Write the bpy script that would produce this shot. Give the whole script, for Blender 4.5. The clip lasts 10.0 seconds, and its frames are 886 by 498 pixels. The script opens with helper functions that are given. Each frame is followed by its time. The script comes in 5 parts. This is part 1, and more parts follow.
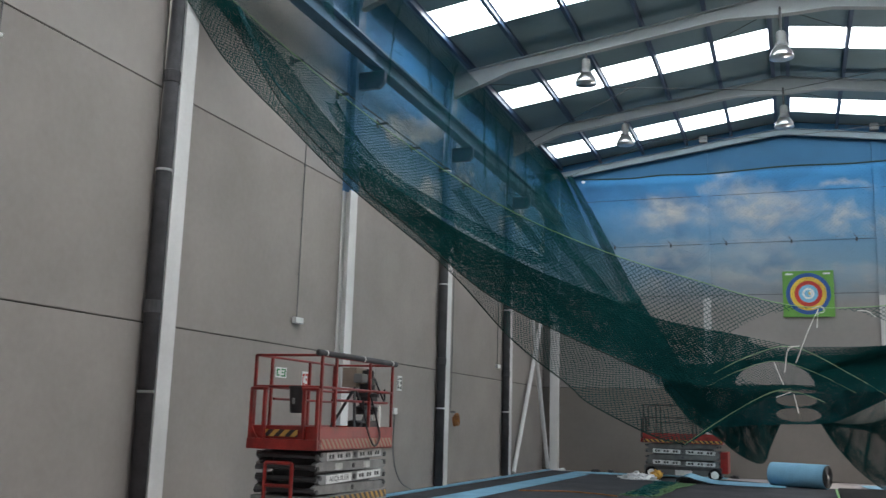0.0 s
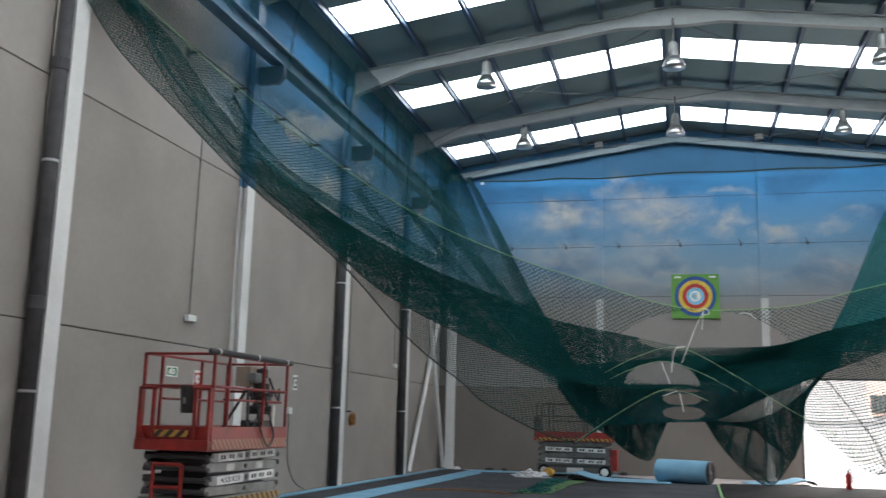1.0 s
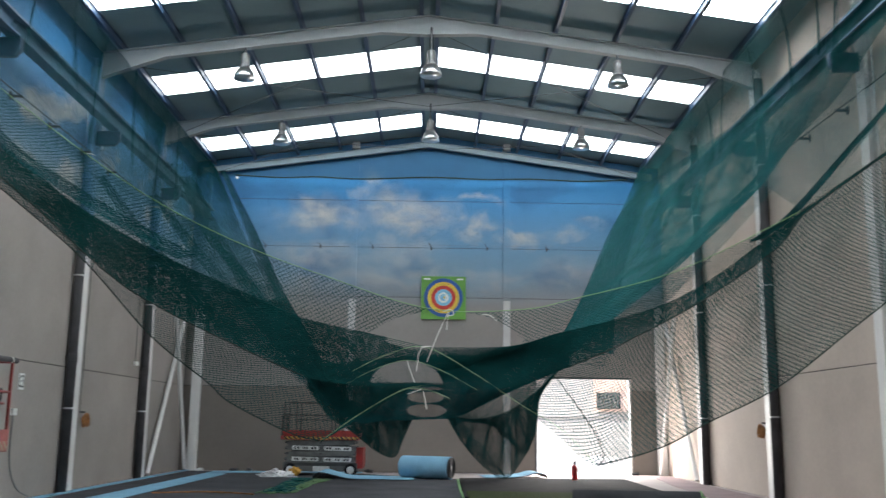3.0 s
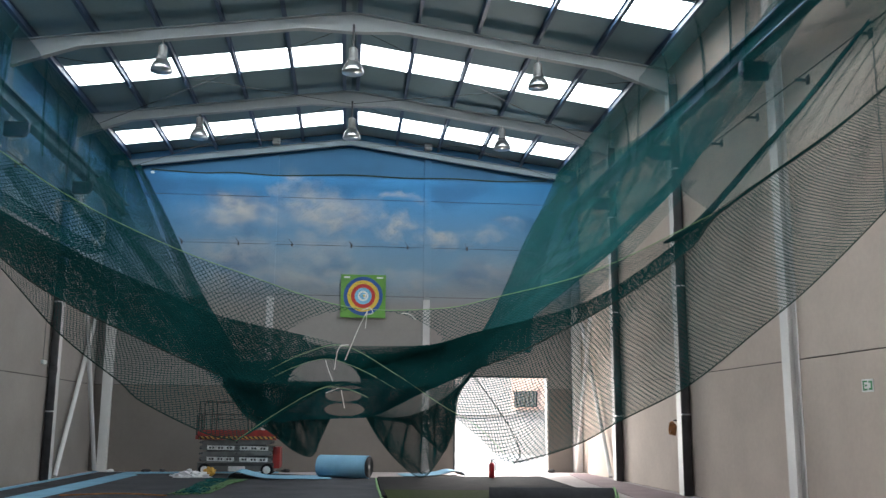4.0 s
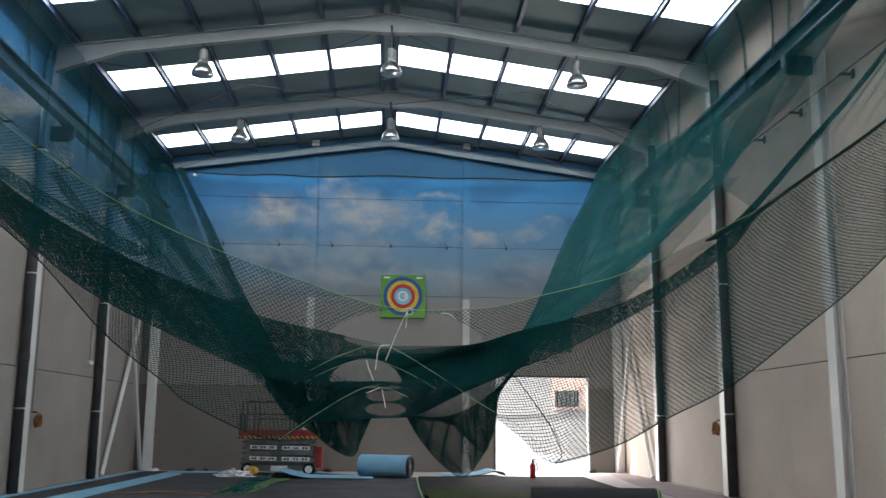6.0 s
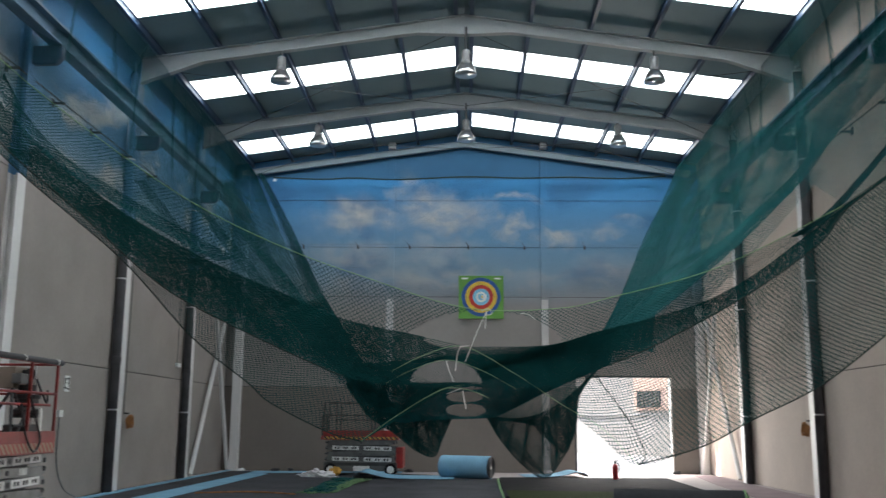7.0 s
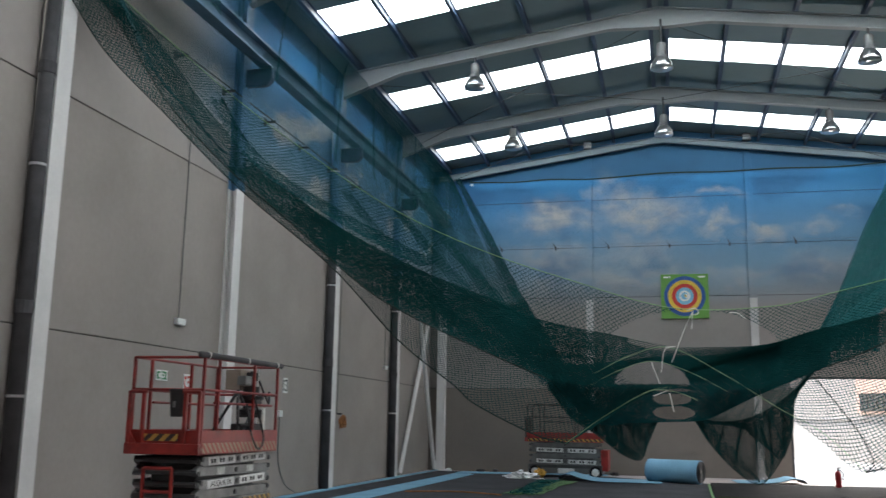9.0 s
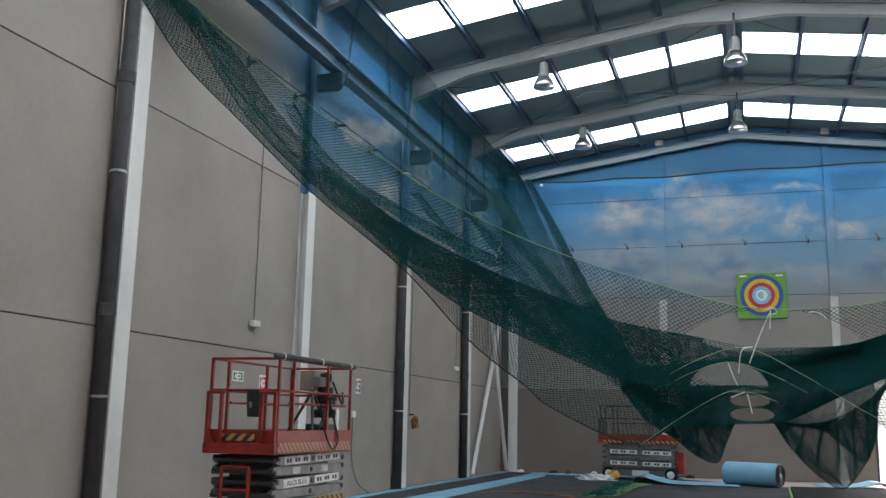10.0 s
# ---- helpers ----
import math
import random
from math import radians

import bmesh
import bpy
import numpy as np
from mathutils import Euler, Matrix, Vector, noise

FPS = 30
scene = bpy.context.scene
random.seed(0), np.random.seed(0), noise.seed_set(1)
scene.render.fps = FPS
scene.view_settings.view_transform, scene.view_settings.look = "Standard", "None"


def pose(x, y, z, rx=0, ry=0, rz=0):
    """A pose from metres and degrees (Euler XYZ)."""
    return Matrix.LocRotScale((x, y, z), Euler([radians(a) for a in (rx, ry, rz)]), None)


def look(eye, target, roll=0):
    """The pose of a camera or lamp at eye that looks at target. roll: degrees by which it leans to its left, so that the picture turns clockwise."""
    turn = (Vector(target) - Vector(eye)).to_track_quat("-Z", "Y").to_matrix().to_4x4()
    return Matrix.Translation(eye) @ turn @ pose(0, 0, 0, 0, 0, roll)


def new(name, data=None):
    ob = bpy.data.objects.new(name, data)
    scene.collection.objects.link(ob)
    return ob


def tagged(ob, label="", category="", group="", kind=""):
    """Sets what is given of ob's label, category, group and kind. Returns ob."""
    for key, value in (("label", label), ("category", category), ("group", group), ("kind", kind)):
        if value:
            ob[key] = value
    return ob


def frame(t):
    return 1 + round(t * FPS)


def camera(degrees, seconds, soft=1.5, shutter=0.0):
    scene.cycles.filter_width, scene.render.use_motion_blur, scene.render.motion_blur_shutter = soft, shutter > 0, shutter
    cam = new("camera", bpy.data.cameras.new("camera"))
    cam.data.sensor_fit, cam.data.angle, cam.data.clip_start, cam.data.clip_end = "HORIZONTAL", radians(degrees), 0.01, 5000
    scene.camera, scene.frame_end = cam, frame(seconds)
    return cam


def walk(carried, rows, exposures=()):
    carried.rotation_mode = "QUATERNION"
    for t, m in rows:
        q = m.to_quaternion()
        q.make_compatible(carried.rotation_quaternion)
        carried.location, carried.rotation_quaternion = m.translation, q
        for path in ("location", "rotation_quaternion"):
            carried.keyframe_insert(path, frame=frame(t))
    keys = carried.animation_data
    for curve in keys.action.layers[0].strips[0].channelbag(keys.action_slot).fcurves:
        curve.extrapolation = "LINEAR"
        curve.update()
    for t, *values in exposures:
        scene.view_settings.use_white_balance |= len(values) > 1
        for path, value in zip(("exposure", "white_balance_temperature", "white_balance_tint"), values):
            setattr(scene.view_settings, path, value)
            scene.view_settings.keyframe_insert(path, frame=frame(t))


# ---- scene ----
cam = camera(50.82, 10.0, soft=1.4, shutter=0.5)
PIVOT, ARM, HEIGHT = (0.114, -0.152), 0.152, 1.784
# seconds, pitch, roll, yaw of a camera held an arm before the axis it turns on
TURNS = [
    (0, 10.30, -1.60, 20.41),
    (0.5, 10.33, -1.58, 18.00),
    (1, 10.42, -1.38, 14.16),
    (1.5, 10.47, -1.22, 10.73),
    (2, 10.54, -1.11, 6.60),
    (2.5, 10.59, -0.91, 2.80),
    (3, 10.61, -0.70, -0.92),
    (4.5, 10.56, -0.37, -6.49),
    (5, 10.56, -0.39, -6.12),
    (6.5, 10.55, -0.43, -1.24),
    (7, 10.56, -0.42, 1.44),
    (7.5, 10.56, -0.54, 4.71),
    (8, 10.54, -0.71, 7.06),
    (8.5, 10.55, -0.77, 10.49),
    (9, 10.53, -0.91, 13.61),
    (9.5, 10.50, -1.09, 16.34),
    (10, 10.51, -1.13, 17.93),
]
walk(cam, [(t, pose(PIVOT[0] - ARM * math.sin(radians(y)), PIVOT[1] + ARM * math.cos(radians(y)), HEIGHT, 90 + p, r, y)) for t, p, r, y in TURNS],
     [(0.0, 1.96), (1.0, 2.02), (2.5, 2.13), (3.2, 2.06), (4.5, 1.82), (5.2, 1.66), (6.5, 1.70), (8.0, 1.66), (9.0, 1.73), (10.0, 1.97)])

# ---- world and light ----
world = bpy.data.worlds.new("world")
scene.world = world
world.use_nodes = True
wn = world.node_tree.nodes
sky = wn.new("ShaderNodeTexSky")
sky.sky_type = "NISHITA"
sky.sun_disc = False
sky.sun_elevation = radians(44)
sky.sun_rotation = radians(302)
wn["Background"].inputs["Strength"].default_value = 0.15
world.node_tree.links.new(sky.outputs["Color"], wn["Background"].inputs["Color"])
sun = new("sun", bpy.data.lights.new("sun", "SUN"))
sun.data.energy, sun.data.angle, sun.data.color = 2.8, radians(0.5), (1.0, 0.95, 0.88)
sun.matrix_world = look((-38, 24, 44), (0, 0, 0))
SKYLIGHT_GLOW = 3.4
# daylight of the open yard, in the loading door's opening
door_light = new("door_light", bpy.data.lights.new("door_light", "AREA"))
door_light.data.shape, door_light.data.size, door_light.data.size_y = "RECTANGLE", 3.3, 3.3
door_light.data.energy, door_light.data.color = 170.0, (1.0, 0.95, 0.90)
door_light.matrix_world = look((5.91, 35.42, 1.75), (5.91, 30.0, 1.75))

# ---- materials ----
def mat(name, color, rough=0.6, metal=0.0, var=0.15, scale=3.0, bump=0.0, bump_scale=40.0, spec=0.5, stain=0.0):
    """Painted or raw surface with variation at two scales."""
    m = bpy.data.materials.new(name)
    m.use_nodes = True
    n, l = m.node_tree.nodes, m.node_tree.links
    b = n["Principled BSDF"]
    b.inputs["Roughness"].default_value = rough
    b.inputs["Metallic"].default_value = metal
    b.inputs["Specular IOR Level"].default_value = spec
    co = n.new("ShaderNodeTexCoord")
    n1 = n.new("ShaderNodeTexNoise")
    n1.inputs["Scale"].default_value, n1.inputs["Detail"].default_value = scale, 6.0
    n2 = n.new("ShaderNodeTexNoise")
    n2.inputs["Scale"].default_value, n2.inputs["Detail"].default_value = scale * 14, 3.0
    l.new(co.outputs["Object"], n1.inputs["Vector"])
    l.new(co.outputs["Object"], n2.inputs["Vector"])
    add = n.new("ShaderNodeMath")
    add.operation = "MULTIPLY_ADD"
    add.inputs[1].default_value = 0.35
    l.new(n2.outputs["Fac"], add.inputs[0])
    l.new(n1.outputs["Fac"], add.inputs[2])
    ramp = n.new("ShaderNodeValToRGB")
    lo = tuple(c * (1 - var - stain) for c in color)
    hi = tuple(min(1, c * (1 + var)) for c in color)
    ramp.color_ramp.elements[0].position, ramp.color_ramp.elements[0].color = 0.45, (*lo, 1)
    ramp.color_ramp.elements[1].position, ramp.color_ramp.elements[1].color = 0.9, (*hi, 1)
    l.new(add.outputs[0], ramp.inputs[0])
    info = n.new("ShaderNodeObjectInfo")
    hue = n.new("ShaderNodeHueSaturation")
    mr = n.new("ShaderNodeMapRange")
    mr.inputs["To Min"].default_value, mr.inputs["To Max"].default_value = 1 - var * 0.3, 1 + var * 0.3
    l.new(info.outputs["Random"], mr.inputs["Value"])
    l.new(mr.outputs["Result"], hue.inputs["Value"])
    l.new(ramp.outputs["Color"], hue.inputs["Color"])
    l.new(hue.outputs["Color"], b.inputs["Base Color"])
    if bump:
        nb = n.new("ShaderNodeTexNoise")
        nb.inputs["Scale"].default_value, nb.inputs["Detail"].default_value = bump_scale, 5.0
        l.new(co.outputs["Object"], nb.inputs["Vector"])
        bp = n.new("ShaderNodeBump")
        bp.inputs["Strength"].default_value, bp.inputs["Distance"].default_value = bump, 0.01
        l.new(nb.outputs["Fac"], bp.inputs["Height"])
        l.new(bp.outputs["Normal"], b.inputs["Normal"])
    return m


def mural(name, grey, fade_z, fade_y, clouds=()):
    """Concrete painted with a sky: deep blue above, soft clouds, fading to bare concrete below fade_z and before fade_y.
    clouds: painted puffs as (x, z, half width, half height, strength); without them they are scattered."""
    m = mat(name, grey, 0.75, var=0.08, scale=0.5, bump=0.15)
    n, l = m.node_tree.nodes, m.node_tree.links
    b = n["Principled BSDF"]
    base = b.inputs["Base Color"].links[0].from_socket
    geo = n.new("ShaderNodeNewGeometry")
    sep = n.new("ShaderNodeSeparateXYZ")
    l.new(geo.outputs["Position"], sep.inputs[0])

    def ranged(src, a, c, lo=0.0, hi=1.0):
        r = n.new("ShaderNodeMapRange")
        r.interpolation_type = "SMOOTHSTEP"
        for k, v in zip(("From Min", "From Max", "To Min", "To Max"), (a, c, lo, hi)):
            r.inputs[k].default_value = v
        l.new(src, r.inputs["Value"])
        return r.outputs["Result"]

    def noise_at(scale, detail, stretch):
        mp = n.new("ShaderNodeMapping")
        mp.inputs["Scale"].default_value = stretch
        mp.inputs["Location"].default_value = (3.1, 0.7, 1.9)
        l.new(geo.outputs["Position"], mp.inputs["Vector"])
        t = n.new("ShaderNodeTexNoise")
        t.inputs["Scale"].default_value, t.inputs["Detail"].default_value = scale, detail
        t.inputs["Roughness"].default_value = 0.55
        l.new(mp.outputs["Vector"], t.inputs["Vector"])
        return t.outputs["Fac"]

    def math_(op, a, c):
        k = n.new("ShaderNodeMath")
        k.operation = op
        for i, v in enumerate((a, c)):
            if isinstance(v, (int, float)):
                k.inputs[i].default_value = v
            else:
                l.new(v, k.inputs[i])
        return k.outputs[0]

    def mix(f, a, c):
        k = n.new("ShaderNodeMix")
        k.data_type = "RGBA"
        l.new(f, k.inputs["Factor"])
        for s, v in (("A", a), ("B", c)):
            sock = [i for i in k.inputs if i.name == s and i.type == "RGBA"][0]
            if isinstance(v, tuple):
                sock.default_value = (*v, 1)
            else:
                l.new(v, sock)
        return [o for o in k.outputs if o.type == "RGBA"][0]

    blue = mix(ranged(sep.outputs["Z"], 7.2, 11.4), (0.17, 0.31, 0.44), (0.035, 0.23, 0.50))
    deep = ranged(noise_at(0.28, 3.0, (1, 1, 1.6)), 0.48, 0.66)
    blue = mix(math_("MULTIPLY", deep, 0.7), blue, (0.03, 0.125, 0.27))
    puff = ranged(noise_at(0.42, 4.5, (1, 1, 2.2)), 0.49, 0.68)
    band = math_("MULTIPLY", ranged(sep.outputs["Z"], 6.4, 7.4), ranged(sep.outputs["Z"], 11.0, 9.2))
    if clouds:
        soft = n.new("ShaderNodeTexNoise")
        soft.inputs["Scale"].default_value, soft.inputs["Detail"].default_value, soft.inputs["Roughness"].default_value = 0.75, 5.0, 0.6
        l.new(geo.outputs["Position"], soft.inputs["Vector"])
        shift = n.new("ShaderNodeVectorMath")
        shift.operation = "MULTIPLY_ADD"
        shift.inputs[1].default_value = (3.4, 0.0, 2.0)
        l.new(soft.outputs["Color"], shift.inputs[0])
        l.new(geo.outputs["Position"], shift.inputs[2])
        cover = None
        for cx, cz, rx, rz, strength in clouds:
            at = n.new("ShaderNodeVectorMath")
            at.operation = "MULTIPLY_ADD"
            at.inputs[1].default_value = (1 / rx, 0.0, 1 / rz)
            at.inputs[2].default_value = (-(cx + 1.7) / rx, 0.0, -(cz + 1.0) / rz)
            l.new(shift.outputs["Vector"], at.inputs[0])
            far = n.new("ShaderNodeVectorMath")
            far.operation = "LENGTH"
            l.new(at.outputs["Vector"], far.inputs[0])
            one = ranged(far.outputs["Value"], 1.6, 0.0, 0.0, strength)
            cover = one if cover is None else math_("MAXIMUM", cover, one)
        wisp = ranged(noise_at(1.1, 5.0, (1, 1, 1.8)), 0.28, 0.68, 0.35, 1.0)
        blue = mix(math_("MULTIPLY", math_("MULTIPLY", ranged(sep.outputs["Z"], 8.8, 6.8), wisp), 0.62), blue, (0.22, 0.265, 0.31))
        blue = mix(math_("MULTIPLY", cover, wisp), blue, (0.52, 0.49, 0.45))
    else:
        blue = mix(math_("MULTIPLY", math_("MULTIPLY", puff, band), 0.85), blue, (0.62, 0.60, 0.56))
    k1 = ranged(sep.outputs["Z"], fade_z - 0.3, fade_z + 1.5)
    k2 = ranged(sep.outputs["Y"], fade_y, fade_y + 4.0)
    # above the hem line the shade behind the net is mixed into the paint
    blue = mix(math_("MULTIPLY", ranged(sep.outputs["Z"], 11.05, 11.2), 0.8), blue, (0.02, 0.085, 0.16))
    l.new(mix(math_("MULTIPLY", k1, k2), base, blue), b.inputs["Base Color"])
    return m


def hazard(name, bright, dark, pitch=0.16):
    """Slanted stripes of two paints, scuffed."""
    m = mat(name, bright, 0.5, var=0.2, scale=8)
    n, l = m.node_tree.nodes, m.node_tree.links
    b = n["Principled BSDF"]
    base = b.inputs["Base Color"].links[0].from_socket
    co = n.new("ShaderNodeTexCoord")
    sep = n.new("ShaderNodeSeparateXYZ")
    l.new(co.outputs["Object"], sep.inputs[0])
    a1 = n.new("ShaderNodeMath")
    a1.operation = "ADD"
    l.new(sep.outputs["X"], a1.inputs[0])
    l.new(sep.outputs["Y"], a1.inputs[1])
    a2 = n.new("ShaderNodeMath")
    a2.operation = "ADD"
    l.new(a1.outputs[0], a2.inputs[0])
    l.new(sep.outputs["Z"], a2.inputs[1])
    md = n.new("ShaderNodeMath")
    md.operation = "PINGPONG"
    md.inputs[1].default_value = pitch / 2
    l.new(a2.outputs[0], md.inputs[0])
    gt = n.new("ShaderNodeMath")
    gt.operation = "GREATER_THAN"
    gt.inputs[1].default_value = pitch / 4
    l.new(md.outputs[0], gt.inputs[0])
    k = n.new("ShaderNodeMix")
    k.data_type = "RGBA"
    l.new(gt.outputs[0], k.inputs["Factor"])
    socks = [i for i in k.inputs if i.type == "RGBA"]
    l.new(base, socks[0])
    socks[1].default_value = (*dark, 1)
    l.new([o for o in k.outputs if o.type == "RGBA"][0], b.inputs["Base Color"])
    return m


def glow(name, color, strength):
    m = bpy.data.materials.new(name)
    m.use_nodes = True
    b = m.node_tree.nodes["Principled BSDF"]
    b.inputs["Base Color"].default_value = (0.8, 0.8, 0.8, 1)
    b.inputs["Emission Color"].default_value = (*color, 1)
    b.inputs["Emission Strength"].default_value = strength
    return m


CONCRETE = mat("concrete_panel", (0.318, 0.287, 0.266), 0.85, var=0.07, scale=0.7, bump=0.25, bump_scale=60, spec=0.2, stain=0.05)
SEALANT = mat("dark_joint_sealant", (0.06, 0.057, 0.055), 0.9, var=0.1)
# right wall: brighter, warmer light on it is put into the base colour
CONCRETE_LIT = mat("lit_concrete_panel", (0.532, 0.452, 0.392), 0.85, var=0.07, scale=0.7, bump=0.25, bump_scale=60, spec=0.2, stain=0.05)
# end wall panels darkened: the weaker light at the far end, as colour
CONCRETE_BACK_SHADED = mat("concrete_back_shaded", (0.180, 0.161, 0.145), 0.9, var=0.07, scale=0.5, bump=0.2, spec=0.2)
MURAL_LEFT = mural("sky_mural_side", (0.318, 0.287, 0.266), 6.8, 14.6)
CLOUDS = ((-4.1, 9.65, 1.5, 0.62, 0.95), (-1.1, 9.75, 1.8, 0.75, 1.0), (0.4, 9.5, 0.9, 0.32, 0.8), (-2.2, 10.75, 0.6, 0.35, 0.6), (2.0, 9.3, 0.75, 0.28, 0.8), (1.8, 10.36, 0.8, 0.2, 0.6),
          (3.65, 8.75, 0.9, 0.32, 0.8), (5.2, 8.98, 0.65, 0.26, 0.75), (6.3, 9.5, 0.7, 0.2, 0.6), (-3.9, 8.2, 2.2, 0.5, 0.5), (-1.2, 8.35, 1.8, 0.5, 0.5), (-0.9, 7.3, 2.2, 0.55, 0.5), (2.4, 7.2, 1.3, 0.4, 0.5), (5.7, 7.55, 1.5, 0.5, 0.45), (-4.3, 7.1, 2.2, 0.6, 0.45))
# bare concrete under this mural is darkened for the far-end shade too
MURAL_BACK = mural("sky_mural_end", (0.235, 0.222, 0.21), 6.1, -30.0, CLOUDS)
BLUE_PAINT = mat("blue_painted_steel", (0.07, 0.20, 0.37), 0.5, var=0.12, scale=1.5)
WHITE_STEEL = mat("white_painted_steel", (0.72, 0.71, 0.70), 0.5, var=0.06, scale=1.2, stain=0.05)
GREY_STEEL = mat("light_grey_rafter_paint", (0.37, 0.40, 0.405), 0.55, var=0.08, scale=1.0)
END_RAFTER = mat("blue_grey_rafter_paint", (0.20, 0.26, 0.29), 0.55, var=0.1, scale=1.0)
PIPE_GREY = mat("grey_plastic_pipe", (0.075, 0.074, 0.078), 0.8, var=0.2, scale=3, spec=0.12)
NAVY = mat("navy_purlin_steel", (0.035, 0.07, 0.13), 0.45, var=0.2, scale=2.0)
ROOF = mat("grey_roof_sheet", (0.165, 0.250, 0.272), 0.6, var=0.08, scale=0.6, bump=0.05)
CRANE = mat("blue_grey_crane_beam", (0.07, 0.15, 0.225), 0.6, var=0.2, scale=1.4, spec=0.4)
NET_GREEN = mat("green_net_cord", (0.005, 0.062, 0.062), 0.8, var=0.3, scale=1.2, spec=0.1)
NET_TEAL = mat("teal_net_cord", (0.006, 0.068, 0.076), 0.8, var=0.3, scale=1.2, spec=0.1)
NET_BRIGHT = mat("bright_teal_net_cord", (0.007, 0.088, 0.092), 0.8, var=0.3, scale=1.2, spec=0.1)
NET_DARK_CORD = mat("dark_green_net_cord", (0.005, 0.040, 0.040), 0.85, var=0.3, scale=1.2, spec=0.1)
NET_DARK = mat("dark_edge_rope", (0.012, 0.035, 0.03), 0.85, var=0.2, scale=6)
LIME_DULL = mat("dull_lime_rope", (0.19, 0.33, 0.18), 0.75, var=0.3, scale=9)
LIME = mat("lime_rope", (0.22, 0.39, 0.17), 0.7, var=0.2, scale=9)
WHITE_ROPE = mat("white_rope", (0.75, 0.74, 0.70), 0.8, var=0.1, scale=20)
ALU = mat("spun_aluminium", (0.70, 0.71, 0.72), 0.28, 1.0, var=0.1, scale=3)
LAMP_GREY = mat("lamp_housing_grey", (0.17, 0.175, 0.175), 0.45, 0.3, var=0.1, scale=3)
SKYLIGHT = glow("daylit_translucent_sheet", (0.90, 0.965, 1.0), SKYLIGHT_GLOW)
# same sheet with less glow, to weaken the daylight at both hall ends
SKYLIGHT_DIM = glow("dimmed_translucent_sheet", (0.90, 0.965, 1.0), SKYLIGHT_GLOW * 0.55)
RED = mat("worn_red_paint", (0.215, 0.014, 0.011), 0.42, var=0.35, scale=3.5, bump=0.05, stain=0.15)
BROWN_RAIL = mat("dark_brown_rail_paint", (0.035, 0.022, 0.02), 0.55, var=0.25, scale=3.5)
MACHINE_GREY = mat("scuffed_grey_metal", (0.215, 0.22, 0.22), 0.45, 0.35, var=0.25, scale=4.0, bump=0.08, stain=0.15)
# machine grey for the far lift, darkened to carry the low light there
SHADED_GREY = mat("shaded_grey_metal", (0.11, 0.115, 0.115), 0.6, 0.2, var=0.25, scale=4.0)
DARK_METAL = mat("greasy_dark_metal", (0.05, 0.052, 0.055), 0.5, 0.3, var=0.3, scale=5)
BLACK = mat("black_plastic", (0.016, 0.016, 0.018), 0.5, var=0.3, scale=5)
RUBBER = mat("black_rubber", (0.02, 0.02, 0.02), 0.85, var=0.25, scale=6)
WORN_LABEL = mat("worn_sticker", (0.56, 0.57, 0.56), 0.6, var=0.25, scale=9, stain=0.15)
LABEL = mat("white_sticker", (0.72, 0.73, 0.72), 0.5, var=0.1, scale=6, stain=0.1)
INK = mat("black_ink", (0.02, 0.02, 0.022), 0.6, var=0.1, scale=6)
YELLOW = mat("yellow_paint", (0.55, 0.30, 0.04), 0.55, var=0.2, scale=5)
HAZARD = hazard("yellow_black_hazard", (0.42, 0.24, 0.05), (0.04, 0.03, 0.03))
HAZARD_RED = hazard("faded_red_cream_hazard", (0.30, 0.055, 0.04), (0.32, 0.21, 0.15), 0.12)
CARPET = mat("charcoal_felt", (0.050, 0.052, 0.058), 0.95, var=0.25, scale=0.9, bump=0.5, bump_scale=120, spec=0.1)
FOAM_BLUE = mat("light_blue_foam", (0.175, 0.35, 0.48), 0.8, var=0.12, scale=1.5, bump=0.2, spec=0.2)
FLOOR_CONC = mat("dusty_floor_concrete", (0.36, 0.31, 0.30), 0.7, var=0.15, scale=0.5, bump=0.15, stain=0.1)
MAUVE = mat("mauve_floor_sheet", (0.22, 0.16, 0.17), 0.8, var=0.15, scale=1.0)
TURF = mat("green_turf", (0.022, 0.034, 0.010), 0.95, var=0.3, scale=8, bump=0.6, bump_scale=200, spec=0.05)
RUBBER = mat("matt_black_rubber", (0.016, 0.016, 0.018), 0.95, var=0.3, scale=2, bump=0.3, spec=0.06)
DULL_GREEN = mat("dull_green_cord", (0.07, 0.15, 0.06), 0.8, var=0.3, scale=6)
POST_PAINT = mat("grey_white_post_paint", (0.45, 0.45, 0.45), 0.6, var=0.1, scale=1.5)
TARGET_GREEN = mat("target_green", (0.12, 0.30, 0.055), 0.7, var=0.1)
T_BLUE = mat("target_blue", (0.025, 0.09, 0.30), 0.7, var=0.1)
T_YELLOW = mat("target_yellow", (0.66, 0.46, 0.06), 0.7, var=0.1)
T_RED = mat("target_red", (0.50, 0.04, 0.03), 0.7, var=0.1)
T_LIGHT = mat("target_light_blue", (0.20, 0.48, 0.68), 0.7, var=0.1)
ORANGE = mat("orange_brown_cable", (0.28, 0.12, 0.04), 0.9, var=0.3, scale=9)
EXT_RED = mat("extinguisher_red", (0.42, 0.02, 0.025), 0.3, var=0.1)
SIGN_GREEN = mat("sign_green", (0.02, 0.20, 0.07), 0.5, var=0.05)
PLASTIC_WHITE = mat("crumpled_white_plastic", (0.75, 0.76, 0.78), 0.4, var=0.1)
RENDER_WHITE = mat("sunlit_white_render", (0.46, 0.43, 0.39), 0.9, var=0.05, scale=0.6)
SALMON = mat("salmon_brick_trim", (0.72, 0.52, 0.42), 0.9, var=0.15, scale=2)
YARD = mat("pale_concrete_yard", (0.46, 0.44, 0.41), 0.9, var=0.1, scale=0.5)
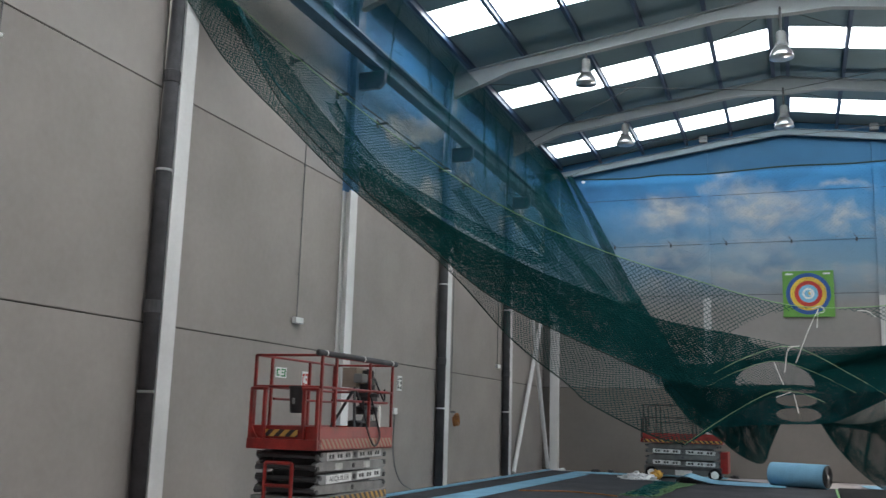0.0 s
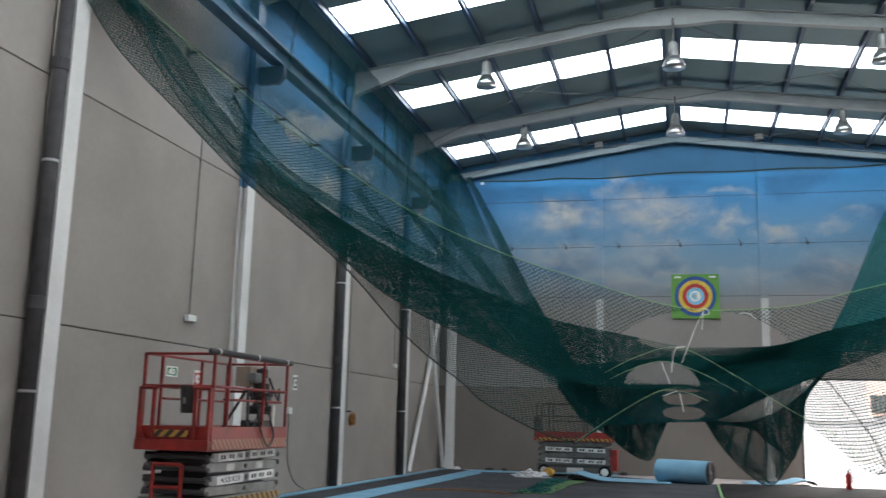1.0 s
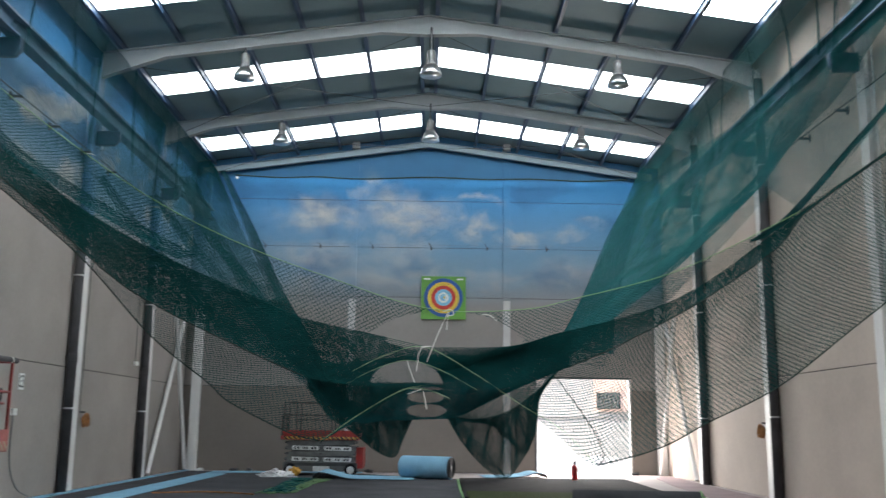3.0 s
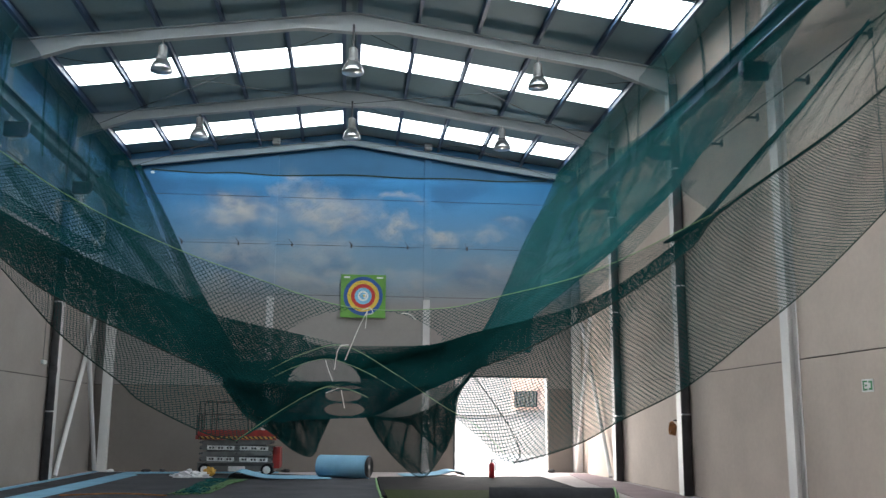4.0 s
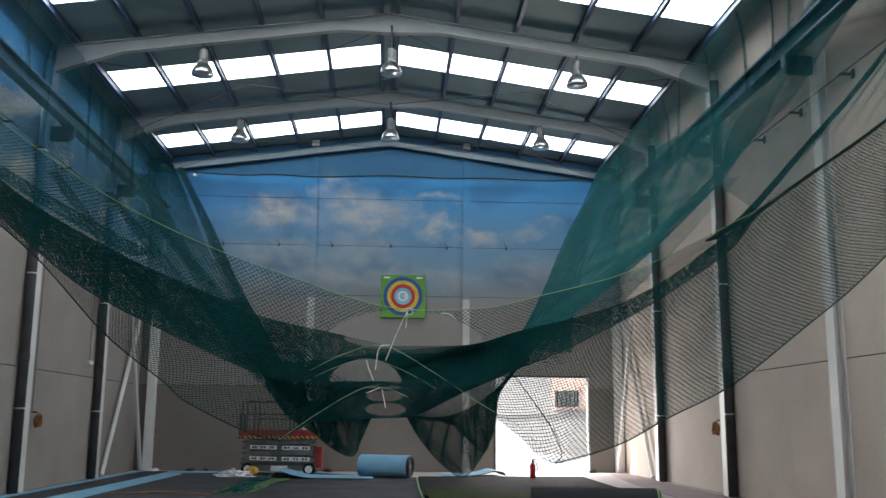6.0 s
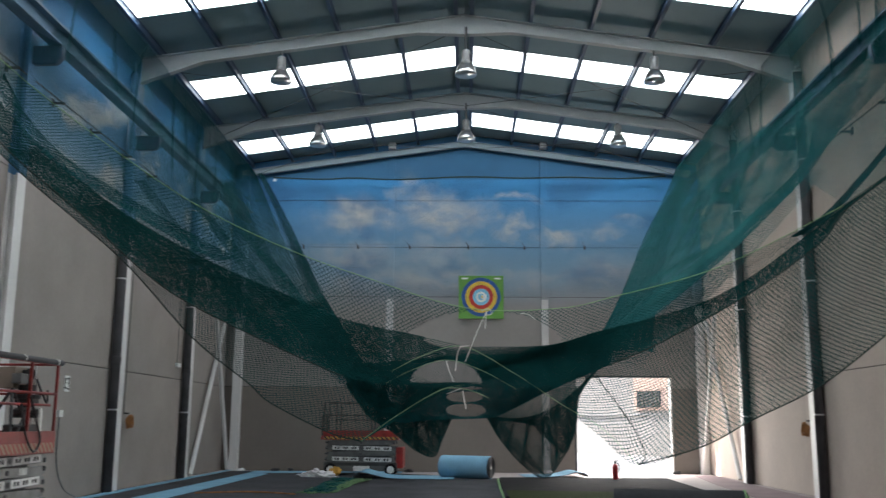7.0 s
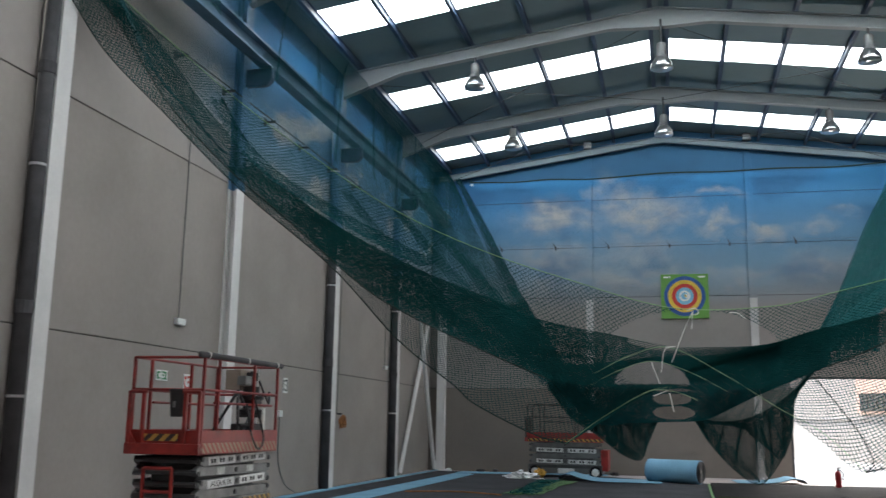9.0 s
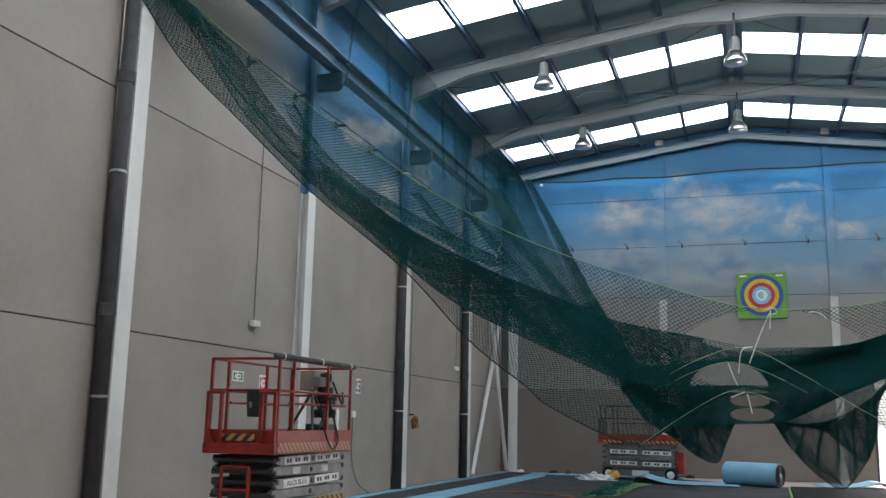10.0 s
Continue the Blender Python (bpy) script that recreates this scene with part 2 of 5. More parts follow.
GLASS_DARK = mat("dark_window_glass", (0.05, 0.06, 0.07), 0.1, var=0.1)


# ---- building helpers ----
def mesh_of(bm, name, material):
    me = bpy.data.meshes.new(name)
    bmesh.ops.recalc_face_normals(bm, faces=bm.faces)
    bm.to_mesh(me)
    bm.free()
    me.materials.append(material)
    return me


def part(name, bm, material, parent=None, label="", smooth=False):
    ob = new(name, mesh_of(bm, name, material))
    if smooth:
        for p in ob.data.polygons:
            p.use_smooth = True
    if parent is not None:
        ob.parent = parent
    if label:
        tagged(ob, label)
    return ob


def thing(name, label, category, m=None, group="", kind=""):
    ob = new(name)
    ob.empty_display_size = 0.1
    if m is not None:
        ob.matrix_basis = m
    return tagged(ob, label, category, group, kind)


def box(x0, x1, y0, y1, z0, z1, bevel=0.0, bm=None):
    bm = bm or bmesh.new()
    r = bmesh.ops.create_cube(bm, size=1.0, matrix=Matrix.LocRotScale(((x0 + x1) / 2, (y0 + y1) / 2, (z0 + z1) / 2), None, (abs(x1 - x0), abs(y1 - y0), abs(z1 - z0))))
    if bevel:
        edges = list({e for v in r["verts"] for e in v.link_edges})
        bmesh.ops.bevel(bm, geom=edges, offset=bevel, segments=2, affect="EDGES", profile=0.6)
    return bm


def spline(points, count):
    """Evenly spaced points on a smooth curve through the given ones."""
    p = np.array(points, float)
    p = np.vstack([2 * p[0] - p[1], p, 2 * p[-1] - p[-2]])
    out = []
    for i in range(1, len(p) - 2):
        t = np.linspace(0, 1, 24, endpoint=False)[:, None]
        a, b, c, d = p[i - 1], p[i], p[i + 1], p[i + 2]
        out.append(0.5 * (2 * b + (c - a) * t + (2 * a - 5 * b + 4 * c - d) * t ** 2 + (3 * b - a - 3 * c + d) * t ** 3))
    q = np.vstack(out + [p[-2][None]])
    s = np.concatenate([[0], np.cumsum(np.linalg.norm(np.diff(q, axis=0), axis=1))])
    u = np.linspace(0, s[-1], count)
    return np.stack([np.interp(u, s, q[:, k]) for k in range(3)], 1)


def tube(points, radius, sides=6, bm=None, closed=False):
    """A round bar along a line of points; radius may be one per point."""
    bm = bm or bmesh.new()
    pts = [Vector(p) for p in points]
    rad = radius if hasattr(radius, "__len__") else [radius] * len(pts)
    rings, up = [], Vector((0, 0, 1))
    for i, p in enumerate(pts):
        d = (pts[min(i + 1, len(pts) - 1)] - pts[max(i - 1, 0)]).normalized()
        side = d.cross(up if abs(d.z) < 0.95 else Vector((0, 1, 0))).normalized()
        top = side.cross(d)
        rings.append([bm.verts.new(p + rad[i] * (side * math.cos(k * math.tau / sides) + top * math.sin(k * math.tau / sides))) for k in range(sides)])
    for a, b in zip(rings, rings[1:]):
        for k in range(sides):
            bm.faces.new((a[k], a[(k + 1) % sides], b[(k + 1) % sides], b[k]))
    bm.faces.new(rings[0][::-1])
    bm.faces.new(rings[-1])
    return bm


def lathe(profile, sides=24, bm=None, axis="z", at=(0, 0, 0)):
    """Turned shape from (radius, height) pairs."""
    bm = bm or bmesh.new()
    rings = []
    for r, h in profile:
        ring = []
        for k in range(sides):
            a = k * math.tau / sides
            v = (r * math.cos(a), r * math.sin(a), h)
            v = v if axis == "z" else ((h, v[0], v[1]) if axis == "x" else (v[0], h, v[1]))
            ring.append(bm.verts.new(Vector(v) + Vector(at)))
        rings.append(ring)
    for a, b in zip(rings, rings[1:]):
        for k in range(sides):
            bm.faces.new((a[k], a[(k + 1) % sides], b[(k + 1) % sides], b[k]))
    bm.faces.new(rings[0][::-1])
    bm.faces.new(rings[-1])
    return bm


def slab(outline, axis, a, b, bevel=0.0):
    """A flat outline of (u, v) pairs extruded along an axis from a to b. Axis x: (y, z), axis y: (x, z), axis z: (x, y)."""
    bm = bmesh.new()
    def at(u, v, w):
        return (w, u, v) if axis == "x" else ((u, w, v) if axis == "y" else (u, v, w))
    lo = [bm.verts.new(at(u, v, a)) for u, v in outline]
    hi = [bm.verts.new(at(u, v, b)) for u, v in outline]
    bm.faces.new(lo)
    bm.faces.new(hi[::-1])
    for i in range(len(outline)):
        j = (i + 1) % len(outline)
        bm.faces.new((lo[i], lo[j], hi[j], hi[i]))
    if bevel:
        bmesh.ops.recalc_face_normals(bm, faces=bm.faces)
        bmesh.ops.bevel(bm, geom=list(bm.edges), offset=bevel, segments=1, affect="EDGES")
    return bm


def lettering(text, size, material, m, parent, name="lettering"):
    cu = bpy.data.curves.new(name, "FONT")
    cu.body, cu.size, cu.align_x, cu.align_y, cu.extrude = text, size, "CENTER", "CENTER", 0.001
    tmp = bpy.data.objects.new(name, cu)
    me = bpy.data.meshes.new_from_object(tmp)
    bpy.data.objects.remove(tmp)
    me.materials.append(material)
    ob = new(name, me)
    ob.parent = parent
    ob.matrix_basis = m
    return ob


# ---- the hall ----
HALF, BACK, FRONT = 9.0, 35.25, -7.0
FRAMES = [-0.45, 5.65, 11.75, 17.85, 23.95, 30.05]
EAVE, SLOPE = 12.98, 0.14

floor = tagged(part("floor", box(-HALF - 0.3, HALF + 0.3, FRONT - 0.3, BACK + 0.3, -0.3, 0.0), FLOOR_CONC), "dusty pale concrete hall floor", "floor", kind="structure")

wall_left = tagged(part("wall_left", box(-HALF - 0.26, -HALF - 0.03, FRONT - 0.26, BACK + 0.26, 0, 12.2), SEALANT), "grey precast concrete side wall with a painted sky above", "wall", kind="structure")
wall_right = tagged(part("wall_right", box(HALF + 0.03, HALF + 0.26, FRONT - 0.26, BACK + 0.26, 0, 12.2), SEALANT), "bare grey precast concrete side wall", "wall", kind="structure")
wall_front = tagged(part("wall_front", slab([(-HALF - 0.03, 0), (HALF + 0.03, 0), (HALF + 0.03, 11.7), (0, 12.95), (-HALF - 0.03, 11.7)], "y", FRONT - 0.25, FRONT), CONCRETE), "plain grey concrete end wall", "wall", kind="structure")
DOOR_X0, DOOR_X1, DOOR_Z = 4.17, 7.65, 3.5
wall_back = tagged(part("wall_back", slab([(-HALF - 0.03, 0), (DOOR_X0, 0), (DOOR_X0, DOOR_Z), (DOOR_X1, DOOR_Z), (DOOR_X1, 0), (HALF + 0.03, 0), (HALF + 0.03, 11.7), (0, 12.95), (-HALF - 0.03, 11.7)], "y", BACK + 0.03, BACK + 0.26), SEALANT), "concrete end wall painted as a cloudy blue sky above bare grey panels", "wall", kind="structure")

JOINTS = [0.0, 3.07, 6.735, 10.4, 12.0]
for side, wall in ((-1, wall_left), (1, wall_right)):
    ys = [FRONT] + FRAMES + [BACK]
    for y0, y1 in zip(ys, ys[1:]):
        for k, (z0, z1) in enumerate(zip(JOINTS, JOINTS[1:])):
            g = 0.010
            bm = slab([(y0 + g, z0 + g), (y1 - g, z0 + g), (y1 - g, z1 - g), (y0 + g, z1 - g)], "x", side * HALF, side * (HALF + 0.029), 0.006)
            part("panel", bm, MURAL_LEFT if side < 0 and k >= 2 else (CONCRETE if side < 0 else CONCRETE_LIT), wall)
BZ = [0.0, 3.08, 6.5, 8.42, 10.26, 11.7]
BX = [-HALF, -2.83, 3.05, HALF]
for i in range(3):
    for k in range(5):
        g, x0, x1, z0, z1 = 0.010, BX[i], BX[i + 1], BZ[k], BZ[k + 1]
        if k == 4:
            def top(x):
                return 12.93 - SLOPE * abs(x)
            line = [(x0 + g, z0 + g), (x1 - g, z0 + g), (x1 - g, top(x1))] + ([(0, top(0))] if x0 < 0 < x1 else []) + [(x0 + g, top(x0))]
        elif i == 2 and k == 0:
            for a, b in ((x0, DOOR_X0), (DOOR_X1, x1)):
                part("panel", slab([(a + g, z0 + g), (b, z0 + g), (b, z1 - g), (a + g, z1 - g)], "y", BACK, BACK + 0.029, 0.004), CONCRETE_BACK_SHADED, wall_back)
            continue
        elif i == 2 and k == 1:
            line = [(x0 + g, z0 + g), (DOOR_X0, z0 + g), (DOOR_X0, DOOR_Z), (DOOR_X1, DOOR_Z), (DOOR_X1, z0 + g), (x1 - g, z0 + g), (x1 - g, z1 - g), (x0 + g, z1 - g)]
        else:
            line = [(x0 + g, z0 + g), (x1 - g, z0 + g), (x1 - g, z1 - g), (x0 + g, z1 - g)]
        part("panel", slab(line, "y", BACK, BACK + 0.029, 0.004), MURAL_BACK if k >= 1 else CONCRETE_BACK_SHADED, wall_back)

# roof sheets between the daylight strips, both slopes in one mesh
STRIPS = [(2.15, 3.65), (8.25, 9.75), (14.35, 15.85), (20.4, 21.95), (26.5, 28.05), (32.65, 34.15)]
XS = [0.22, 1.82, 3.45, 5.09, 6.73, 8.29]


def roof_z(x):
    return EAVE - SLOPE * abs(x)


def pane_bm(x0, x1, y0, y1, thick=0.04, drop=0.0):
    bm = bmesh.new()
    lo = [bm.verts.new((x, y, roof_z(x) - drop)) for x, y in ((x0, y0), (x1, y0), (x1, y1), (x0, y1))]
    hi = [bm.verts.new((v.co.x, v.co.y, v.co.z + thick)) for v in lo]
    bm.faces.new(lo[::-1])
    bm.faces.new(hi)
    for i in range(4):
        j = (i + 1) % 4
        bm.faces.new((lo[i], lo[j], hi[j], hi[i]))
    return bm


bm = bmesh.new()
def add_pane(bm, *a, **k):
    b2 = pane_bm(*a, **k)
    me = bpy.data.meshes.new("tmp")
    b2.to_mesh(me)
    b2.free()
    bm.from_mesh(me)
    bpy.data.meshes.remove(me)
edges = [FRONT - 0.3] + [v for s in STRIPS for v in s] + [BACK + 0.3]
for s in (-1, 1):
    for y0, y1 in zip(edges[::2], edges[1::2]):
        add_pane(bm, 0, s * 9.3, y0, y1)
    for y0, y1 in STRIPS:
        add_pane(bm, 0, s * XS[0], y0, y1)
        add_pane(bm, s * XS[-1], s * 9.3, y0, y1)
ceiling = tagged(part("ceiling", bm, ROOF), "grey sheet-metal pitched roof seen from below", "ceiling", kind="structure")
for k, (y0, y1) in enumerate(STRIPS):
    sl = tagged(new("window_%d" % (k + 1)), "bright white translucent daylight strip across the roof", "skylight", kind="structure")
    for s in (-1, 1):
        for a, b in zip(XS, XS[1:]):
            part("pane", pane_bm(s * (a + 0.02), s * (b - 0.02), y0 + 0.01, y1 - 0.01, 0.02, 0.002), SKYLIGHT if 0 < k < 4 else SKYLIGHT_DIM, sl)

# purlins under the sheets
for s in (-1, 1):
    for k, x in enumerate(XS):
        zt = roof_z(x) - 0.006
        w = 0.05 if k else 0.06
        bm = box(s * x - w, s * x + w, FRONT, BACK, zt - 0.025, zt)
        box(s * x - 0.012, s * x + 0.012, FRONT, BACK, zt - 0.2, zt - 0.02, bm=bm)
        box(s * x - w, s * x + w, FRONT, BACK, zt - 0.215, zt - 0.195, bm=bm)
        tagged(part("purlin", bm, NAVY), "navy painted steel purlin under the roof", "purlin", "roof purlins", "structure")


def i_section(bm, a, b, depth0, depth1, width, flange=0.03):
    """A tapering I-beam between two points on its top edge (in one plane y = const)."""
    ax, ay, az = a
    bx, by, bz = b
    for w, t0, t1 in ((width, 0.0, flange), (0.03, flange, None), (width, None, None)):
        if t1 is None and t0 is not None:
            top = [az - flange, bz - flange]
            bot = [az - depth0 + flange, bz - depth1 + flange]
        elif t0 is None:
            top = [az - depth0 + flange, bz - depth1 + flange]
            bot = [az - depth0, bz - depth1]
        else:
            top, bot = [az, bz], [az - flange, bz - flange]
        vs = [bm.verts.new((x, ay + sy * w / 2, z)) for x, zz in ((ax, (top[0], bot[0])), (bx, (top[1], bot[1]))) for z in zz for sy in (-1, 1)]
        for f in ((0, 1, 3, 2), (4, 6, 7, 5), (0, 4, 5, 1), (2, 3, 7, 6), (0, 2, 6, 4), (1, 5, 7, 3)):
            bm.faces.new([vs[i] for i in f])


# portal frames: white columns, grey rafters
for k, y in enumerate(FRAMES):
    frame_ob = thing("portal_frame", "white steel columns carrying light grey pitched rafters", "steel frame", group="portal frames", kind="structure")
    for s in (-1, 1):
        yc = y + (0.0 if y < 20 else 0.1)
        bm = box(s * 8.998, s * 8.97, yc - 0.17, yc + 0.17, 0, 11.4)
        box(s * 8.97, s * 8.83, yc - 0.015, yc + 0.015, 0, 11.4, bm=bm)
        box(s * 8.83, s * 8.79, yc - 0.17, yc + 0.17, 0, 11.4, bm=bm)
        col = part("column", bm, WHITE_STEEL, frame_ob)
        if s < 0 and y > 15:
            b2 = box(s * 8.835, s * 8.785, yc - 0.174, yc + 0.174, 6.6, 11.4)
            box(s * 8.975, s * 8.825, yc - 0.018, yc + 0.018, 6.6, 11.4, bm=b2)
            box(s * 8.999, s * 8.965, yc - 0.174, yc + 0.174, 6.6, 11.4, bm=b2)
            part("painted_top", b2, BLUE_PAINT, col, "column top painted sky blue")
        bm = bmesh.new()
        i_section(bm, (s * 8.79, y, 12.76 - SLOPE * 8.79), (s * 7.1, y, 12.76 - SLOPE * 7.1), 0.72, 0.35, 0.2)
        i_section(bm, (s * 7.1, y, 12.76 - SLOPE * 7.1), (s * 1.3, y, 12.76 - SLOPE * 1.3), 0.35, 0.35, 0.2)
        i_section(bm, (s * 1.3, y, 12.76 - SLOPE * 1.3), (0, y, 12.76), 0.35, 0.58, 0.2)
        part("rafter", bm, GREY_STEEL, frame_ob)
# end frame along the painted wall
endf = thing("end_frame", "light grey rafter and posts on the painted end wall", "steel frame", kind="structure")
for s in (-1, 1):
    bm = bmesh.new()
    i_section(bm, (s * 8.7, 35.08, 12.62 - SLOPE * 8.7), (0, 35.08, 12.62), 0.24, 0.24, 0.16, 0.02)
    part("rafter", bm, END_RAFTER, endf)
    xc = 8.5 if s < 0 else 8.8
    bm = box(s * (xc - 0.15), s * (xc + 0.15), 34.95, 35.235, 0, 6.2)
    corner = part("column", bm, WHITE_STEEL, endf)
    part("painted_top", box(s * (xc - 0.15), s * (xc + 0.15), 34.95, 35.235, 6.2, 11.2), MURAL_BACK, corner, "column top painted sky blue")
for x in (-2.83, 3.05):
    bm = box(x - 0.13, x + 0.13, 35.17, 35.245, 0, 6.4, 0.008)
    post = part("post", bm, POST_PAINT, endf)
    part("painted_top", box(x - 0.13, x + 0.13, 35.17, 35.245, 6.4, 12.1, 0.008), MURAL_BACK, post, "post painted sky blue")
    part("cleat", box(x - 0.14, x + 0.14, 35.0, 35.2, 12.3, 12.55), GREY_STEEL, endf)

# rain pipes beside the columns
for s, y in ((-1, 11.75), (-1, 23.95), (-1, 30.05), (1, 23.95), (1, 30.05)):
    yy = y - 0.32 + (0.0 if y < 20 else 0.1)
    pipe = thing("rain_pipe", "dark grey plastic rain pipe clipped beside a white column", "pipe", group="rain pipes", kind="structure")
    part("pipe", lathe([(0.12, 0.0), (0.12, 11.0)], 14, at=(s * 8.86, yy, 0)), PIPE_GREY, pipe, smooth=True)
    if s < 0 and y > 20:
        part("painted_top", lathe([(0.123, 6.6), (0.123, 11.0)], 14, at=(s * 8.86, yy, 0)), BLUE_PAINT, pipe, "pipe top painted sky blue", True)
    for z in (2.05, 5.4, 8.6):
        part("clip", lathe([(0.122, z - 0.02), (0.13, z - 0.015), (0.13, z + 0.015), (0.122, z + 0.02)], 14, at=(s * 8.86, yy, 0)), ALU, pipe, "bright metal pipe clip")
    for z in (3.3, 6.9):
        part("socket", lathe([(0.122, z - 0.1), (0.134, z - 0.09), (0.134, z + 0.09), (0.122, z + 0.1)], 14, at=(s * 8.86, yy, 0)), PIPE_GREY, pipe)

# crane runway beams on brackets
for s in (-1, 1):
    beam = thing("crane_beam", "dark blue crane runway beam along the wall", "beam", group="crane runway beams", kind="structure")
    bm = box(s * 8.18, s * 8.46, FRONT, 35.0, 9.32, 9.36)
    box(s * 8.31, s * 8.33, FRONT, 35.0, 9.36, 9.68, bm=bm)
    box(s * 8.16, s * 8.48, FRONT, 35.0, 9.68, 9.73, bm=bm)
    part("girder", bm, CRANE, beam)
    part("rail", box(s * 8.29, s * 8.35, FRONT, 35.0, 9.73, 9.78), DARK_METAL, beam)
    for y in FRAMES:
        bm = slab([(s * 8.78, 9.315), (s * 8.16, 9.315), (s * 8.16, 9.06), (s * 8.28, 8.92), (s * 8.78, 8.92)], "y", y - 0.08, y + 0.08, 0.02)
        part("bracket", bm, NAVY, beam)

# wind bracing in the far bay
for s in (-1, 1):
    br = thing("wall_brace", "white steel tube braces crossing the far wall bay", "brace", group="wall braces", kind="structure")
    part("tube", tube([(s * 8.85, 30.85, 0.08), (s * 8.85, 34.3, 5.5)], 0.075, 8), WHITE_STEEL, br)
    part("tube", tube([(s * 8.68, 34.85, 0.08), (s * 8.68, 32.4, 5.5)], 0.075, 8), WHITE_STEEL, br)
for y0, y1 in ((23.95, 30.05), (30.05, 35.1)):
    for s in (-1, 1):
        rod = bmesh.new()
        tube([(0, y0, 12.4), (s * 8.3, y1, 11.2)], 0.008, 6, bm=rod)
        tube([(0, y1, 12.3), (s * 8.3, y0, 11.2)], 0.008, 6, bm=rod)
        tagged(part("roof_brace", rod, BLACK), "thin dark steel cross rods under the roof", "brace", "roof braces", "structure")


def bay_lamp(x, y, z):
    """Industrial lamp: gear box, neck and a spun reflector bell."""
    lamp = thing("high_bay_lamp", "unlit aluminium bell-shaped industrial lamp under a rafter", "lamp", pose(x, y, z), "high bay lamps")
    part("reflector", lathe([(0.29, 0.0), (0.285, 0.06), (0.25, 0.16), (0.19, 0.26), (0.14, 0.31), (0.138, 0.305), (0.185, 0.255), (0.245, 0.155), (0.278, 0.06), (0.282, 0.004)], 28), ALU, lamp, "polished aluminium bell", True)
    part("lens", lathe([(0.275, 0.012), (0.27, 0.022)], 28), LAMP_GREY, lamp, "grey glass lens")
    part("collar", lathe([(0.145, 0.30), (0.15, 0.34), (0.15, 0.38), (0.12, 0.4)], 20), LAMP_GREY, lamp)
    part("gear_box", lathe([(0.11, 0.4), (0.12, 0.42), (0.12, 0.66), (0.10, 0.7)], 16), LAMP_GREY, lamp)
    part("hanger", tube([(0, 0, 0.69), (0, 0, 12.3 - SLOPE * abs(x) - z)], 0.03, 8), DARK_METAL, lamp)
    return lamp


first = bay_lamp(0.06, 23.65, 10.92)
for x, y, z in ((-4.9, 23.65, 10.74), (5.07, 23.65, 10.72)):
    bay_lamp(x, y, z)
for x, y, z in ((0.06, 29.75, 11.0), (-4.87, 29.75, 10.82), (5.08, 29.75, 10.82)):
    bay_lamp(x, y, z)
for y in (11.45, 17.55):
    for x, z in ((0.06, 10.95), (-4.9, 10.75), (5.07, 10.75)):
        bay_lamp(x, y, z)

